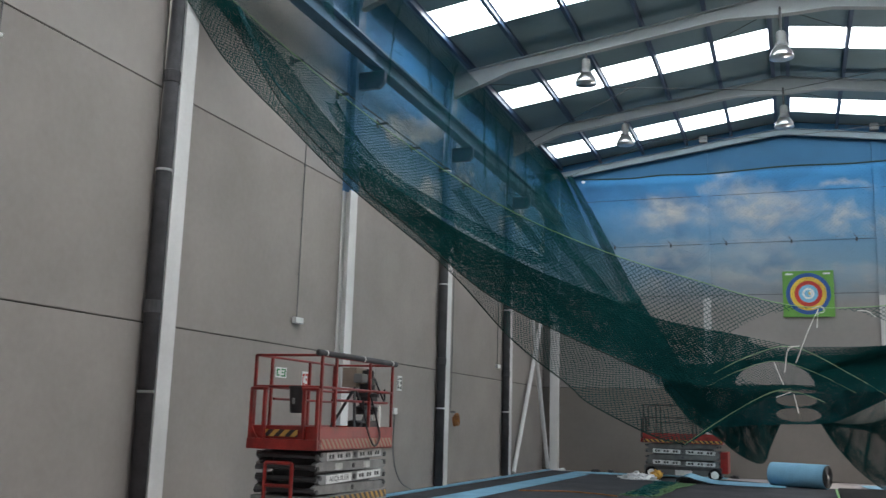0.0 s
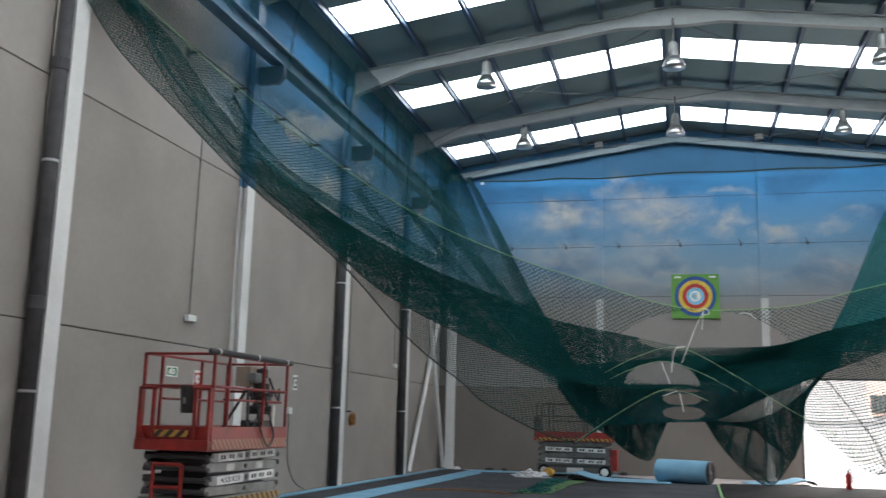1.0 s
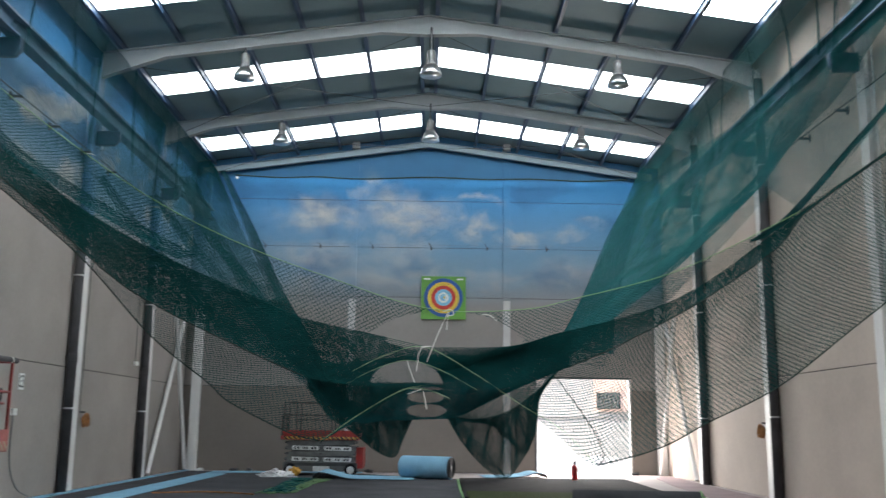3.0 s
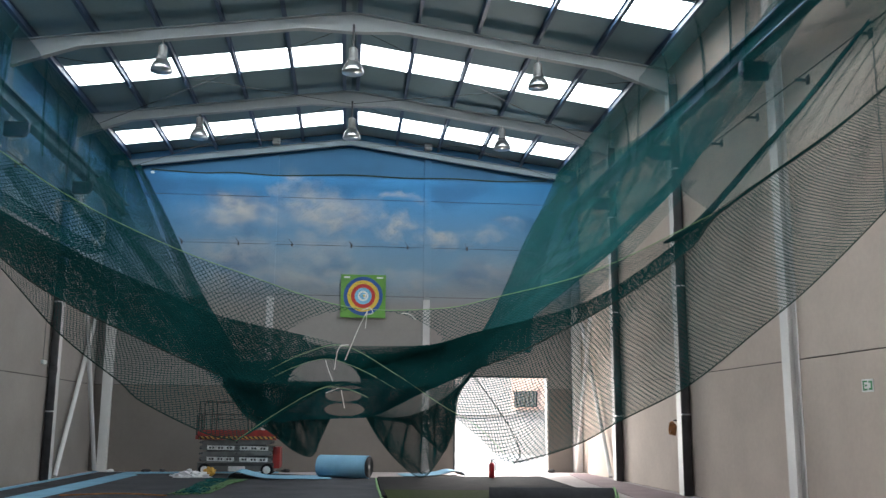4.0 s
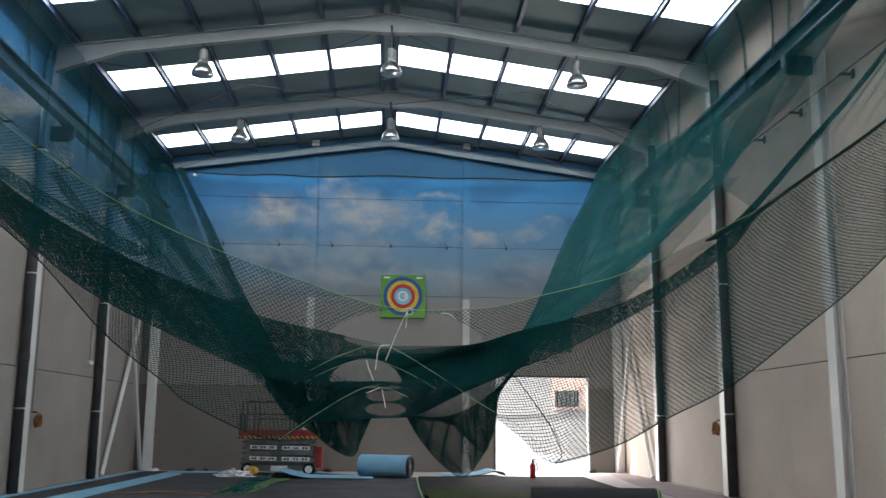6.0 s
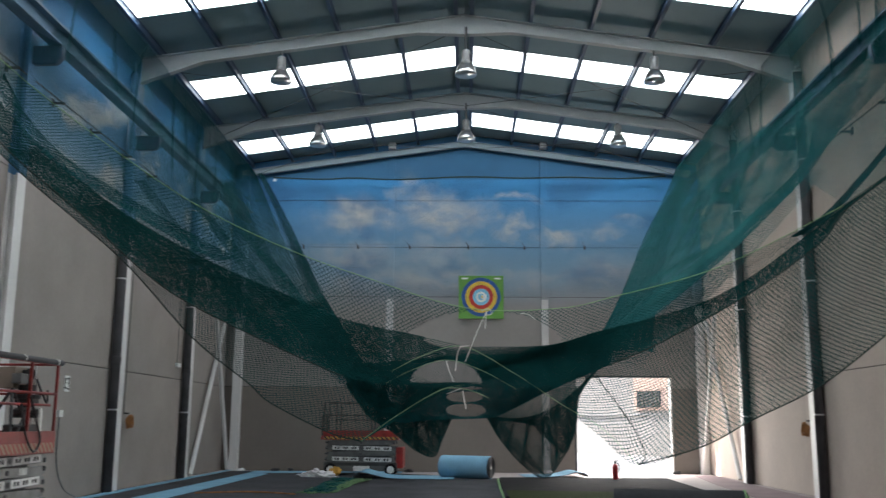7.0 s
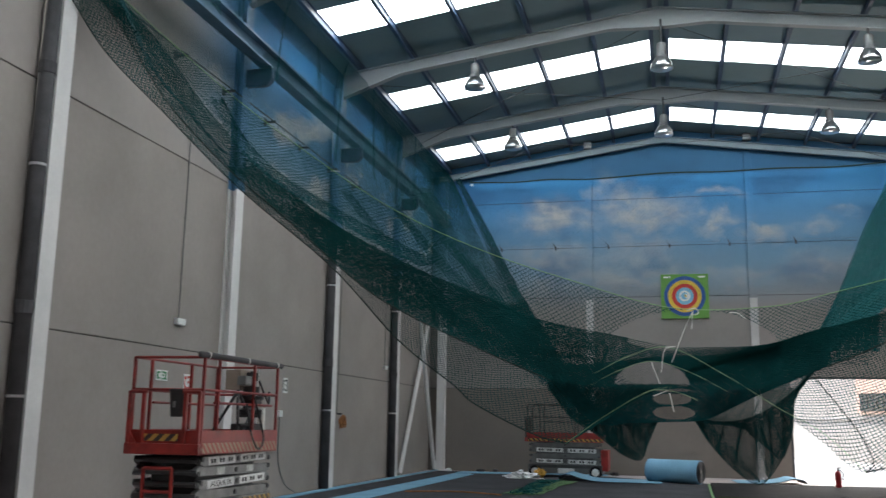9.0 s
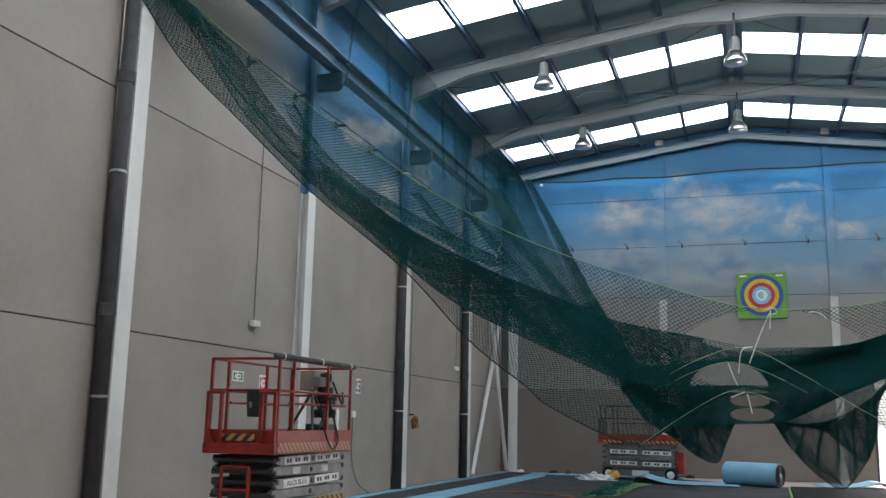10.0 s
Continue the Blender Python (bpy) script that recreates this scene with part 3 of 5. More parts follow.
# ---- nets ----
def net(name, top, bottom, cell, thick, material, parent, label, bulge=0.0, ripple=0.0, holes=(), seed=0, rows=None, jit=0.06):
    """A knotted diamond net hung between two smooth lines; every cord is a three-sided bar. holes: (x, z, rx, rz) openings in it, a fifth value leaves the lower half closed."""
    dense = 400
    t0, b0 = spline(top, dense), spline(bottom, dense)
    length = max(np.linalg.norm(np.diff(t0, axis=0), axis=1).sum(), np.linalg.norm(np.diff(b0, axis=0), axis=1).sum())
    drop = np.percentile(np.linalg.norm(t0 - b0, axis=1), 85)
    nu = int(length / (cell[0] / 2))
    nv = rows or max(4, int(drop / (cell[1] / 2)))
    rng = np.random.default_rng(seed)
    ph = rng.uniform(0, 6.28, 6)

    def place(i, j):
        u, v = i / nu, j / nv
        uu = u * (dense - 1)
        T = np.stack([np.interp(uu, np.arange(dense), t0[:, k]) for k in range(3)], -1)
        B = np.stack([np.interp(uu, np.arange(dense), b0[:, k]) for k in range(3)], -1)
        P = T + (B - T) * v[..., None]
        hump = np.sin(np.pi * v)
        P[..., 1] += bulge * hump
        wave = np.sin(u * 41 + ph[0] + 3 * v) + 0.6 * np.sin(u * 83 + ph[1] - 2 * v) + 0.4 * np.sin(u * 17 + ph[2])
        P[..., 1] += ripple * hump * wave
        P[..., 0] += ripple * 0.5 * hump * np.sin(u * 57 + ph[3] + 4 * v)
        return P

    I, J = np.meshgrid(np.arange(nu + 1), np.arange(nv + 1), indexing="ij")
    P = place(I + rng.uniform(-jit, jit, I.shape), np.clip(J + rng.uniform(-jit, jit, I.shape), 0, nv))
    even = (I + J) % 2 == 0
    wide = np.linalg.norm(t0 - b0, axis=1) / drop
    narrow = np.interp(np.arange(nu + 1) / nu * (dense - 1), np.arange(dense), np.clip(wide, 0.4, 1.0) ** 0.6)
    segs, scales = [], []
    for dj in (1, -1):
        a = even[:-1, :].copy()
        if dj == 1:
            a[:, -1] = False
        else:
            a[:, 0] = False
        ii, jj = np.nonzero(a)
        segs.append((P[ii, jj], P[ii + 1, jj + dj]))
        scales.append(narrow[ii])
    A = np.concatenate([s[0] for s in segs])
    B = np.concatenate([s[1] for s in segs])
    keep = np.ones(len(A), bool)
    M = (A + B) / 2
    for x, z, rx, rz, *flat in holes:
        inside = ((M[:, 0] - x) / rx) ** 2 + ((M[:, 2] - z) / rz) ** 2 < 1
        keep &= ~(inside & (M[:, 2] > z)) if flat else ~inside
    ln = np.linalg.norm(B - A, axis=1)
    keep &= ln > 0.004
    A, B, scale = A[keep], B[keep], np.concatenate(scales)[keep]
    D = B - A
    D /= np.linalg.norm(D, axis=1)[:, None]
    N = np.array([0.05, -1.0, 0.08])
    S = np.cross(D, N)
    S /= np.linalg.norm(S, axis=1)[:, None] + 1e-9
    U = np.cross(S, D)
    r = (thick * 0.58 * scale * rng.uniform(0.85, 1.15, len(A)))[:, None]
    ring = [S * r, (-0.5 * S + 0.87 * U) * r, (-0.5 * S - 0.87 * U) * r]
    V = np.stack([A + ring[0], A + ring[1], A + ring[2], B + ring[0], B + ring[1], B + ring[2]], 1).reshape(-1, 3)
    base = (np.arange(len(A)) * 6)[:, None]
    quads = np.array([[0, 1, 4, 3], [1, 2, 5, 4], [2, 0, 3, 5]])
    Q = (base[:, None] + quads[None]).reshape(-1, 4)
    me = bpy.data.meshes.new(name)
    me.vertices.add(len(V))
    me.vertices.foreach_set("co", V.astype(np.float32).ravel())
    me.loops.add(Q.size)
    me.loops.foreach_set("vertex_index", Q.astype(np.int32).ravel())
    me.polygons.add(len(Q))
    me.polygons.foreach_set("loop_start", np.arange(0, Q.size, 4, dtype=np.int32))
    me.update(calc_edges=True)
    me.materials.append(material)
    ob = new(name, me)
    ob.parent = parent
    tagged(ob, label, kind="stuff")
    return ob


def rope(name, pts, radius, material, parent, label="", count=None):
    n = count or max(12, 10 * len(pts))
    return part(name, tube(spline(pts, n), radius, 6), material, parent, label, True)


LIME_LINE = [(-8.78, 11.6, 8.87), (-8.35, 12.5, 8.42), (-7.32, 12.5, 7.5), (-6.05, 12.5, 6.42), (-4.52, 12.5, 5.29), (-3.48, 12.5, 4.64), (-2.35, 12.5, 4.11), (-1.3, 12.5, 3.73), (0.09, 12.5, 3.31), (1.35, 12.5, 3.31), (2.12, 12.5, 3.48), (3.23, 12.5, 3.78), (4.04, 12.5, 4.12), (5.22, 12.5, 4.73), (6.1, 12.5, 5.34), (7.2, 12.5, 6.12), (8.23, 12.5, 6.96), (8.8, 12.3, 7.5)]
BAND_LOW = [(-8.75, 11.7, 8.7), (-8.43, 12.5, 8.02), (-7.47, 12.5, 6.65), (-6.39, 12.5, 5.54), (-5.41, 12.5, 4.73), (-4.25, 12.5, 3.74), (-3.52, 12.5, 3.28), (-2.33, 12.5, 2.72), (-1.56, 12.5, 2.39), (-0.89, 12.5, 2.28), (0.16, 12.5, 2.25), (1.2, 12.5, 2.28), (1.99, 12.5, 2.55), (2.61, 12.5, 2.82), (3.8, 12.5, 3.46), (4.86, 12.5, 4.2), (5.24, 12.5, 4.66), (6.1, 12.5, 5.3), (7.2, 12.5, 6.08), (8.8, 12.3, 7.45)]
APRON_TOP = [(-8.72, 11.6, 8.85), (-8.01, 12.9, 7.93), (-7.07, 12.9, 6.74), (-6.11, 12.9, 5.72), (-5.02, 12.9, 4.85), (-4.46, 12.9, 4.5), (-3.45, 12.9, 3.97), (-2.46, 12.9, 3.55), (-1.65, 12.9, 3.21), (-0.51, 12.9, 2.96), (0.14, 12.9, 2.82), (1.23, 12.9, 2.85), (1.91, 12.9, 3.04), (2.69, 12.9, 3.24), (3.4, 12.9, 3.47), (4.16, 12.9, 3.89), (5.39, 12.9, 4.81), (6.29, 12.9, 5.45), (7.42, 12.9, 6.25), (8.8, 12.6, 7.4)]
APRON_LOW = [(-8.74, 10.9, 8.51), (-8.76, 11.6, 8.18), (-8.62, 12.5, 7.55), (-7.69, 12.9, 6.56), (-6.38, 12.9, 5.32), (-4.81, 12.9, 4.05), (-3.74, 12.9, 2.95), (-2.9, 12.9, 2.3), (-2.59, 12.9, 2.04), (-1.76, 12.9, 1.64), (-1.32, 12.9, 1.53), (-0.81, 12.9, 1.85), (-0.26, 12.9, 2.2), (0.31, 12.9, 2.36), (0.93, 12.9, 2.32), (1.48, 12.9, 1.96), (1.94, 12.9, 1.6), (2.41, 12.9, 1.25), (3.29, 12.9, 1.5), (3.98, 12.9, 1.86), (4.94, 12.9, 2.34), (5.99, 12.9, 3.13), (6.9, 12.9, 3.85), (8.32, 12.8, 5.22), (8.8, 12.6, 5.8)]
FOLD_A = [(-8.36, 12.35, 8.44), (-7.69, 12.35, 7.2), (-7.03, 12.35, 6.43), (-6.41, 12.35, 5.75)]
FOLD_B = [(-6.48, 12.4, 6.63), (-6.06, 12.4, 5.96), (-5.48, 12.4, 5.39), (-4.74, 12.4, 4.92), (-3.95, 12.4, 4.46), (-3.04, 12.4, 3.98)]
BRACKET_Z = 8.5
CURTAIN_RIGHT = [(8.24, 8.0, 9.25), (8.24, 14.0, 9.2), (8.28, 16.0, 8.9), (8.28, 17.66, 8.38), (8.0, 19.44, 7.9), (7.14, 19.0, 6.87), (5.39, 17.5, 5.27), (4.1, 16.0, 4.24), (3.07, 14.8, 3.46), (2.49, 14.8, 3.02), (2.12, 14.8, 2.66)]
CURTAIN_LEFT = [(-8.75, 8.0, 9.0), (-8.7, 12.0, 8.4), (-8.6, 15.0, 8.0), (-7.74, 15.0, 7.0), (-6.09, 14.5, 5.5), (-4.87, 14.2, 4.2), (-4.01, 14.2, 3.6), (-2.67, 14.2, 2.9), (-1.79, 14.2, 2.45)]
BACK_RIGHT = [(8.22, 34.5, 10.96), (5.57, 27.0, 7.62), (3.45, 20.0, 4.51), (2.2, 15.0, 3.0)]

safety_net = thing("safety_net", "huge sagging green safety net slung across the hall", "net")
ARCH_LOW = (0.30, 2.95, 0.80, 0.16)
DOME = (-0.19, 2.33, 0.51, 0.33, 1)
ARCH = (0.33, 2.74, 1.12, 0.54)
net("front_band", LIME_LINE, BAND_LOW, (0.076, 0.056), 0.0076, NET_GREEN, safety_net, "open green diamond netting below a lime rope", 0.12, 0.03, [ARCH], 1)
net("front_apron", APRON_TOP[:11], APRON_LOW[:11], (0.062, 0.048), 0.0080, NET_GREEN, safety_net, "fine open green netting with a dark rope hem", 0.25, 0.05, [DOME], 2)
net("front_apron", APRON_TOP[10:], APRON_LOW[10:], (0.070, 0.062), 0.0102, NET_GREEN, safety_net, "open green diamond netting with a dark rope hem", 0.15, 0.03, [DOME], 36)
net("centre_gather", [(-1.75, 13.3, 2.58), (-1.1, 13.3, 2.62), (-0.48, 13.3, 2.68), (0.15, 13.3, 2.74), (0.95, 13.3, 2.76), (1.43, 13.3, 2.86), (2.2, 13.3, 3.1)],
    [(-1.62, 13.3, 2.43), (-0.99, 13.3, 1.83), (-0.45, 13.3, 1.82), (0.01, 13.3, 1.84), (0.48, 13.3, 1.87), (0.85, 13.3, 2.03), (1.27, 13.3, 2.24), (2.1, 13.3, 2.6)],
    (0.027, 0.021), 0.0130, NET_TEAL, safety_net, "densely gathered green netting with slits", 0.1, 0.03,
    [DOME, (0.08, 2.275, 0.25, 0.03), (0.08, 2.15, 0.26, 0.08), (0.1, 1.965, 0.28, 0.095)], 3)
# thin veil behind the openings of the gather
net("veil", [(-0.95, 13.6, 2.74), (0.1, 13.6, 2.76), (1.1, 13.6, 2.7)], [(-0.8, 13.6, 1.86), (0.1, 13.6, 1.84), (0.8, 13.6, 1.98)], (0.05, 0.036), 0.0042, NET_DARK_CORD, safety_net, "thin veil of netting behind the openings", 0.05, 0.03, (), 37)
# far end of the net, let down to the floor before the end wall
BAG_LEFT_TOP = [(-3.71, 3.15), (-2.67, 2.6), (-1.64, 2.05), (-0.42, 1.9)]
BAG_LEFT = [(-3.6, 2.86), (-2.9, 1.97), (-2.13, 1.47), (-1.44, 0.95), (-0.88, 0.78), (-0.64, 1.27), (-0.4, 1.82)]
BAG_RIGHT_TOP = [(0.69, 2.05), (1.66, 1.95), (2.64, 2.2), (3.63, 2.9), (4.21, 3.6)]
BAG_RIGHT = [(0.73, 1.97), (1.17, 1.26), (1.86, 0.5), (2.54, 0.12), (3.07, 0.67), (3.51, 1.55), (3.67, 2.65), (4.25, 3.47)]
BAG_FLAP = [(1.03, 1.89), (2.2, 1.72), (2.83, 1.14), (3.25, 0.88), (3.51, 1.55), (3.67, 2.65), (4.25, 3.47)]
for lay, (up, low, y, thick, label) in enumerate((
        (BAG_LEFT_TOP, BAG_LEFT, 29.0, 0.020, "dark bunched end of the net"),
        (BAG_LEFT_TOP, BAG_LEFT, 29.3, 0.018, "dark bunched end of the net"),
        (BAG_RIGHT_TOP, BAG_RIGHT, 30.0, 0.019, "dark pointed end of the net"),
        (BAG_RIGHT_TOP, BAG_FLAP, 30.3, 0.018, "folded flap of dark netting"))):
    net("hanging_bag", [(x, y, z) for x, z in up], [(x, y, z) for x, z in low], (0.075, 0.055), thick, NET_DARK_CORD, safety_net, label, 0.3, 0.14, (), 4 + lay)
for lay, (y, pts) in enumerate(((28.9, BAG_LEFT), (29.9, BAG_RIGHT), (30.2, BAG_FLAP[:5]))):
    rope("bag_hem", [(x, y, z) for x, z in pts], 0.014, NET_DARK, safety_net, "dark hem of the let-down net")
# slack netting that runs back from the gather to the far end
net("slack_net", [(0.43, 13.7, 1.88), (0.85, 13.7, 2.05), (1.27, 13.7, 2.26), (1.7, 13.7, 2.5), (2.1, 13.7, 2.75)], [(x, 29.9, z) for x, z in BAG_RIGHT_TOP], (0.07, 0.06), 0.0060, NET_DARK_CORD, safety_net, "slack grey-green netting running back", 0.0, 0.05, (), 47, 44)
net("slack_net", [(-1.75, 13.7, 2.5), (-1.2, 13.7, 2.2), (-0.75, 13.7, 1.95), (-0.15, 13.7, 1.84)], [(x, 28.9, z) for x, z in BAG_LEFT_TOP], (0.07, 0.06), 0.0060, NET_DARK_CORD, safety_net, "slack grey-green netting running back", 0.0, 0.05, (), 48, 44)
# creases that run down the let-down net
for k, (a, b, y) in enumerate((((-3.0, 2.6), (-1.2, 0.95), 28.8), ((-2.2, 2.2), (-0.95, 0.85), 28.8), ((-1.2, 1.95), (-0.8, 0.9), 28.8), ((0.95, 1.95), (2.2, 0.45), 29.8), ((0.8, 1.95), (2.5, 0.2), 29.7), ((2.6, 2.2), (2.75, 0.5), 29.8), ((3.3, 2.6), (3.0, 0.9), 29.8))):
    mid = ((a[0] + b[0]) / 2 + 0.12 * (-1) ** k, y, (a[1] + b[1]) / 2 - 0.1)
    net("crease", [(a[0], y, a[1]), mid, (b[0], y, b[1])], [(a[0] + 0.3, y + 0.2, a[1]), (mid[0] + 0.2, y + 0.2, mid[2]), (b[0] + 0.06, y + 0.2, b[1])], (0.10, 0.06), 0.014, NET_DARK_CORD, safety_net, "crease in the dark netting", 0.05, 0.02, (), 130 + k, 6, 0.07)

# curtains from the crane rails, drawn in to the middle
net("side_curtain", [(-8.05, y, 11.2) for y in (7.0, 13.5, 17.0, 21.0, 25.0, 29.0, 34.4)], CURTAIN_LEFT, (0.11, 0.09), 0.0046, NET_TEAL, safety_net, "fine blue-green net curtain before the painted wall", 0.3, 0.1, (), 6)
net("side_curtain", [(8.0, y, 11.3) for y in (7.0, 13.0, 17.0, 21.0, 25.0, 30.0, 34.4)], CURTAIN_RIGHT, (0.11, 0.09), 0.0042, NET_BRIGHT, safety_net, "fine teal net curtain hung before the crane beam", 0.1, 0.12, (), 7)
net("curtain_edge", [(min(8.2, x + 0.55), y + 1.6, z + 0.75) for x, y, z in CURTAIN_RIGHT], CURTAIN_RIGHT, (0.08, 0.065), 0.0066, NET_BRIGHT, safety_net, "denser lower edge of the teal curtain", 0.1, 0.08, (), 8)

net("sheer_drop", [(8.2, y, 9.3) for y in (7.5, 13.2, 15.0, 17.0, 19.5, 22.0, 25.0)], [(8.78, 8.0, 8.5), (8.75, 13.9, 8.5), (8.6, 14.3, 8.2), (8.1, 14.4, 7.6), (7.3, 14.2, 6.6), (6.2, 13.6, 5.6), (5.45, 13.0, 4.87)], (0.10, 0.08), 0.0036, NET_TEAL, safety_net, "sheer netting between curtain and rim", 0.1, 0.06, (), 9)


def fold_strip(pts, wide, seed, dense=0.008):
    """A narrow bunched strip of netting along a line; wide: its width at each end."""
    n = len(pts)
    other = [(x + wide[0] * (1 - i / (n - 1)) + wide[1] * i / (n - 1), y - 0.25, z - 0.1) for i, (x, y, z) in enumerate(pts)]
    net("fold", pts, other, (0.08, 0.05), dense * 0.55, NET_TEAL, safety_net, "long dense fold of netting", 0.1, 0.03, (), seed, 8, 0.07)


# the far curtain, gathered from the end wall and the wall line towards the middle
FAR_EDGE = [(-7.6, 34.0, 11.03), (-6.08, 32.0, 8.53), (-5.09, 30.0, 6.84), (-4.19, 28.0, 5.49), (-3.35, 27.0, 4.24), (-2.72, 26.0, 3.24), (-1.91, 26.0, 1.96)]
WALL_EDGE = [(-8.3, 26.0, 9.2), (-7.2, 25.0, 7.4), (-6.14, 25.0, 6.3), (-4.9, 24.0, 4.9), (-3.9, 23.5, 3.8), (-2.9, 23.0, 2.9), (-2.3, 23.0, 2.3)]
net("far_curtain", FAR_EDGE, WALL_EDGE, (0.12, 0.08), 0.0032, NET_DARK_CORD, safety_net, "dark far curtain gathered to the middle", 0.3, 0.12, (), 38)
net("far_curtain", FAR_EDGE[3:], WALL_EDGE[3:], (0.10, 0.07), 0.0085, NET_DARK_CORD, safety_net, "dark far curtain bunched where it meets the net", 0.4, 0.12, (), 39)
LEFT_FOLDS = (
    ([(-7.6, 34.0, 11.03), (-6.08, 32.0, 8.53), (-4.6, 29.0, 6.1), (-3.35, 27.0, 4.24), (-1.91, 26.0, 1.96)], 0.10, 0.45),
    ([(-7.45, 33.0, 10.8), (-5.75, 31.0, 8.0), (-4.4, 28.5, 5.8), (-3.1, 26.0, 3.9), (-2.1, 25.0, 2.3)], 0.06, 0.3),
    ([(-7.74, 30.0, 9.72), (-6.09, 28.0, 7.15), (-4.65, 26.0, 5.37), (-3.53, 25.0, 4.05), (-2.44, 25.0, 2.6)], 0.16, 0.35),
    ([(-8.01, 27.0, 8.38), (-6.14, 25.0, 6.4), (-4.69, 24.0, 4.94), (-3.5, 23.0, 3.73), (-2.52, 23.0, 2.8)], 0.12, 0.3),
    ([(-8.3, 31.0, 10.0), (-6.84, 29.0, 7.68), (-5.01, 27.0, 5.83), (-3.52, 26.0, 3.99), (-2.39, 26.0, 2.48)], 0.08, 0.3),
    ([(-8.2, 23.0, 7.9), (-6.4, 22.0, 5.9), (-4.9, 21.0, 4.5), (-3.6, 20.5, 3.5)], 0.10, 0.25),
)
for k, (line, w0, w1) in enumerate(LEFT_FOLDS):
    fold_strip(line, (-w0 * 1.4, -w1 * 1.5), 20 + k, 0.030)
# broad teal sheet drawn from the crane beam down to the middle
net("teal_sheet", [(8.09, 34.0, 10.72), (6.26, 30.0, 8.27), (4.45, 26.0, 5.41), (3.1, 22.0, 3.62), (2.34, 20.0, 2.84)], [(8.4, 17.5, 9.3), (8.0, 19.0, 8.0), (7.29, 19.4, 7.1), (5.43, 17.6, 5.41), (3.48, 15.5, 3.82), (2.15, 15.0, 2.67)], (0.10, 0.06), 0.0048, NET_BRIGHT, safety_net, "broad teal netting sheet drawn to the middle", 0.2, 0.05, (), 41)
fold_strip([(x - 0.05, y, z) for x, y, z in BACK_RIGHT], (0.5, 0.9), 30, 0.015)
fold_strip([(x - 0.15, y - 0.3, z + 0.1) for x, y, z in CURTAIN_RIGHT[5:]], (0.4, 0.8), 31, 0.013)
# taut streaks of gathered cord in the teal curtain
for k, (y, x1, w) in enumerate(((16.5, 7.0, 0.2), (18.5, 6.0, 0.3), (20.5, 5.0, 0.22), (22.5, 4.2, 0.35), (25.0, 3.6, 0.2), (28.0, 3.0, 0.3), (31.0, 2.6, 0.25))):
    end = min(CURTAIN_RIGHT, key=lambda p: abs(p[0] - x1))
    line = [(8.05 + (end[0] - 8.05) * u, y + (end[1] + 0.15 - y) * u, 9.35 + (end[2] + 0.1 - 9.35) * u - 0.25 * math.sin(math.pi * u)) for u in (0.0, 0.35, 0.7, 1.0)]
    other = [(px, py + 0.1 + 2 * w * (1 - i / 3), pz + w * 0.35) for i, (px, py, pz) in enumerate(line)]
    net("streak", line, other, (0.08, 0.05), 0.0070, NET_BRIGHT, safety_net, "taut streak of gathered cord", 0.05, 0.02, (), 80 + k, 6, 0.07)
# upright gathers above the crane beams
rnd = random.Random(5)
for s in (-1, 1):
    for k in range(11):
        y = 14.5 + 1.85 * k + rnd.uniform(-0.5, 0.5)
        lean = rnd.uniform(-0.9, 0.3)
        low = rnd.uniform(8.2, 9.6)
        top_w, low_w = rnd.uniform(0.05, 0.15), rnd.uniform(0.2, 0.6)
        line = [(s * 8.0, y, 11.2), (s * 8.02, y + 0.5 * lean, 10.4), (s * 8.0, y + lean, low)]
        other = [(s * 8.0, y + top_w, 11.2), (s * 8.06, y + 0.5 * lean + 0.5 * (top_w + low_w), 10.4), (s * 8.04, y + lean + low_w, low)]
        net("gather", line, other, (0.08, 0.05), rnd.uniform(0.006, 0.011), NET_TEAL, safety_net, "upright gather in the netting", 0.05, 0.02, (), 60 + k, 6, 0.07)
# bunched double layer where band and apron overlap
def behind(points, q):
    """The same line hung q metres further back, as wide and high in proportion."""
    k = 1 + q / 12.5
    return [(x * k, y * k, HEIGHT + (z - HEIGHT) * k) for x, y, z in points]


net("double_layer", behind(APRON_TOP[3:14], 0.2), behind(BAND_LOW[3:14], 0.2), (0.062, 0.042), 0.0100, NET_GREEN, safety_net, "doubled dark green netting", 0.1, 0.05, [ARCH_LOW, DOME], 32, None, 0.05)
net("double_layer", behind(APRON_TOP[4:11], 0.4), behind(BAND_LOW[4:11], 0.4), (0.056, 0.038), 0.0090, NET_GREEN, safety_net, "doubled dark green netting", 0.1, 0.05, [ARCH_LOW, DOME], 42, None, 0.05)
net("double_layer", behind(APRON_TOP[13:17], 0.2), behind(BAND_LOW[13:17], 0.2), (0.066, 0.048), 0.0078, NET_GREEN, safety_net, "doubled dark green netting", 0.1, 0.05, (), 43, None, 0.05)
net("apron_lining", behind(APRON_TOP[:6], 0.1), behind(APRON_LOW[:6], 0.05), (0.080, 0.070), 0.0105, NET_GREEN, safety_net, "second layer of open green netting", 0.1, 0.03, (), 35)
# folds where the net hangs doubled below the wall bracket
fold_strip(FOLD_A, (0.10, 0.16), 45, 0.030)
fold_strip(FOLD_B, (-0.06, -0.2), 46, 0.028)
# upper netting from the wall lines to the lime rope
net("wall_netting", [(8.75, y, BRACKET_Z) for y in (9.5, 11.2, 12.8, 14.3)], [(8.8, 12.3, 7.5), (7.2, 12.5, 6.12), (6.1, 12.5, 5.34), (5.22, 12.5, 4.73)], (0.084, 0.06), 0.0036, NET_GREEN, safety_net, "thin green netting tied to the wall line", 0.1, 0.03, (), 11)
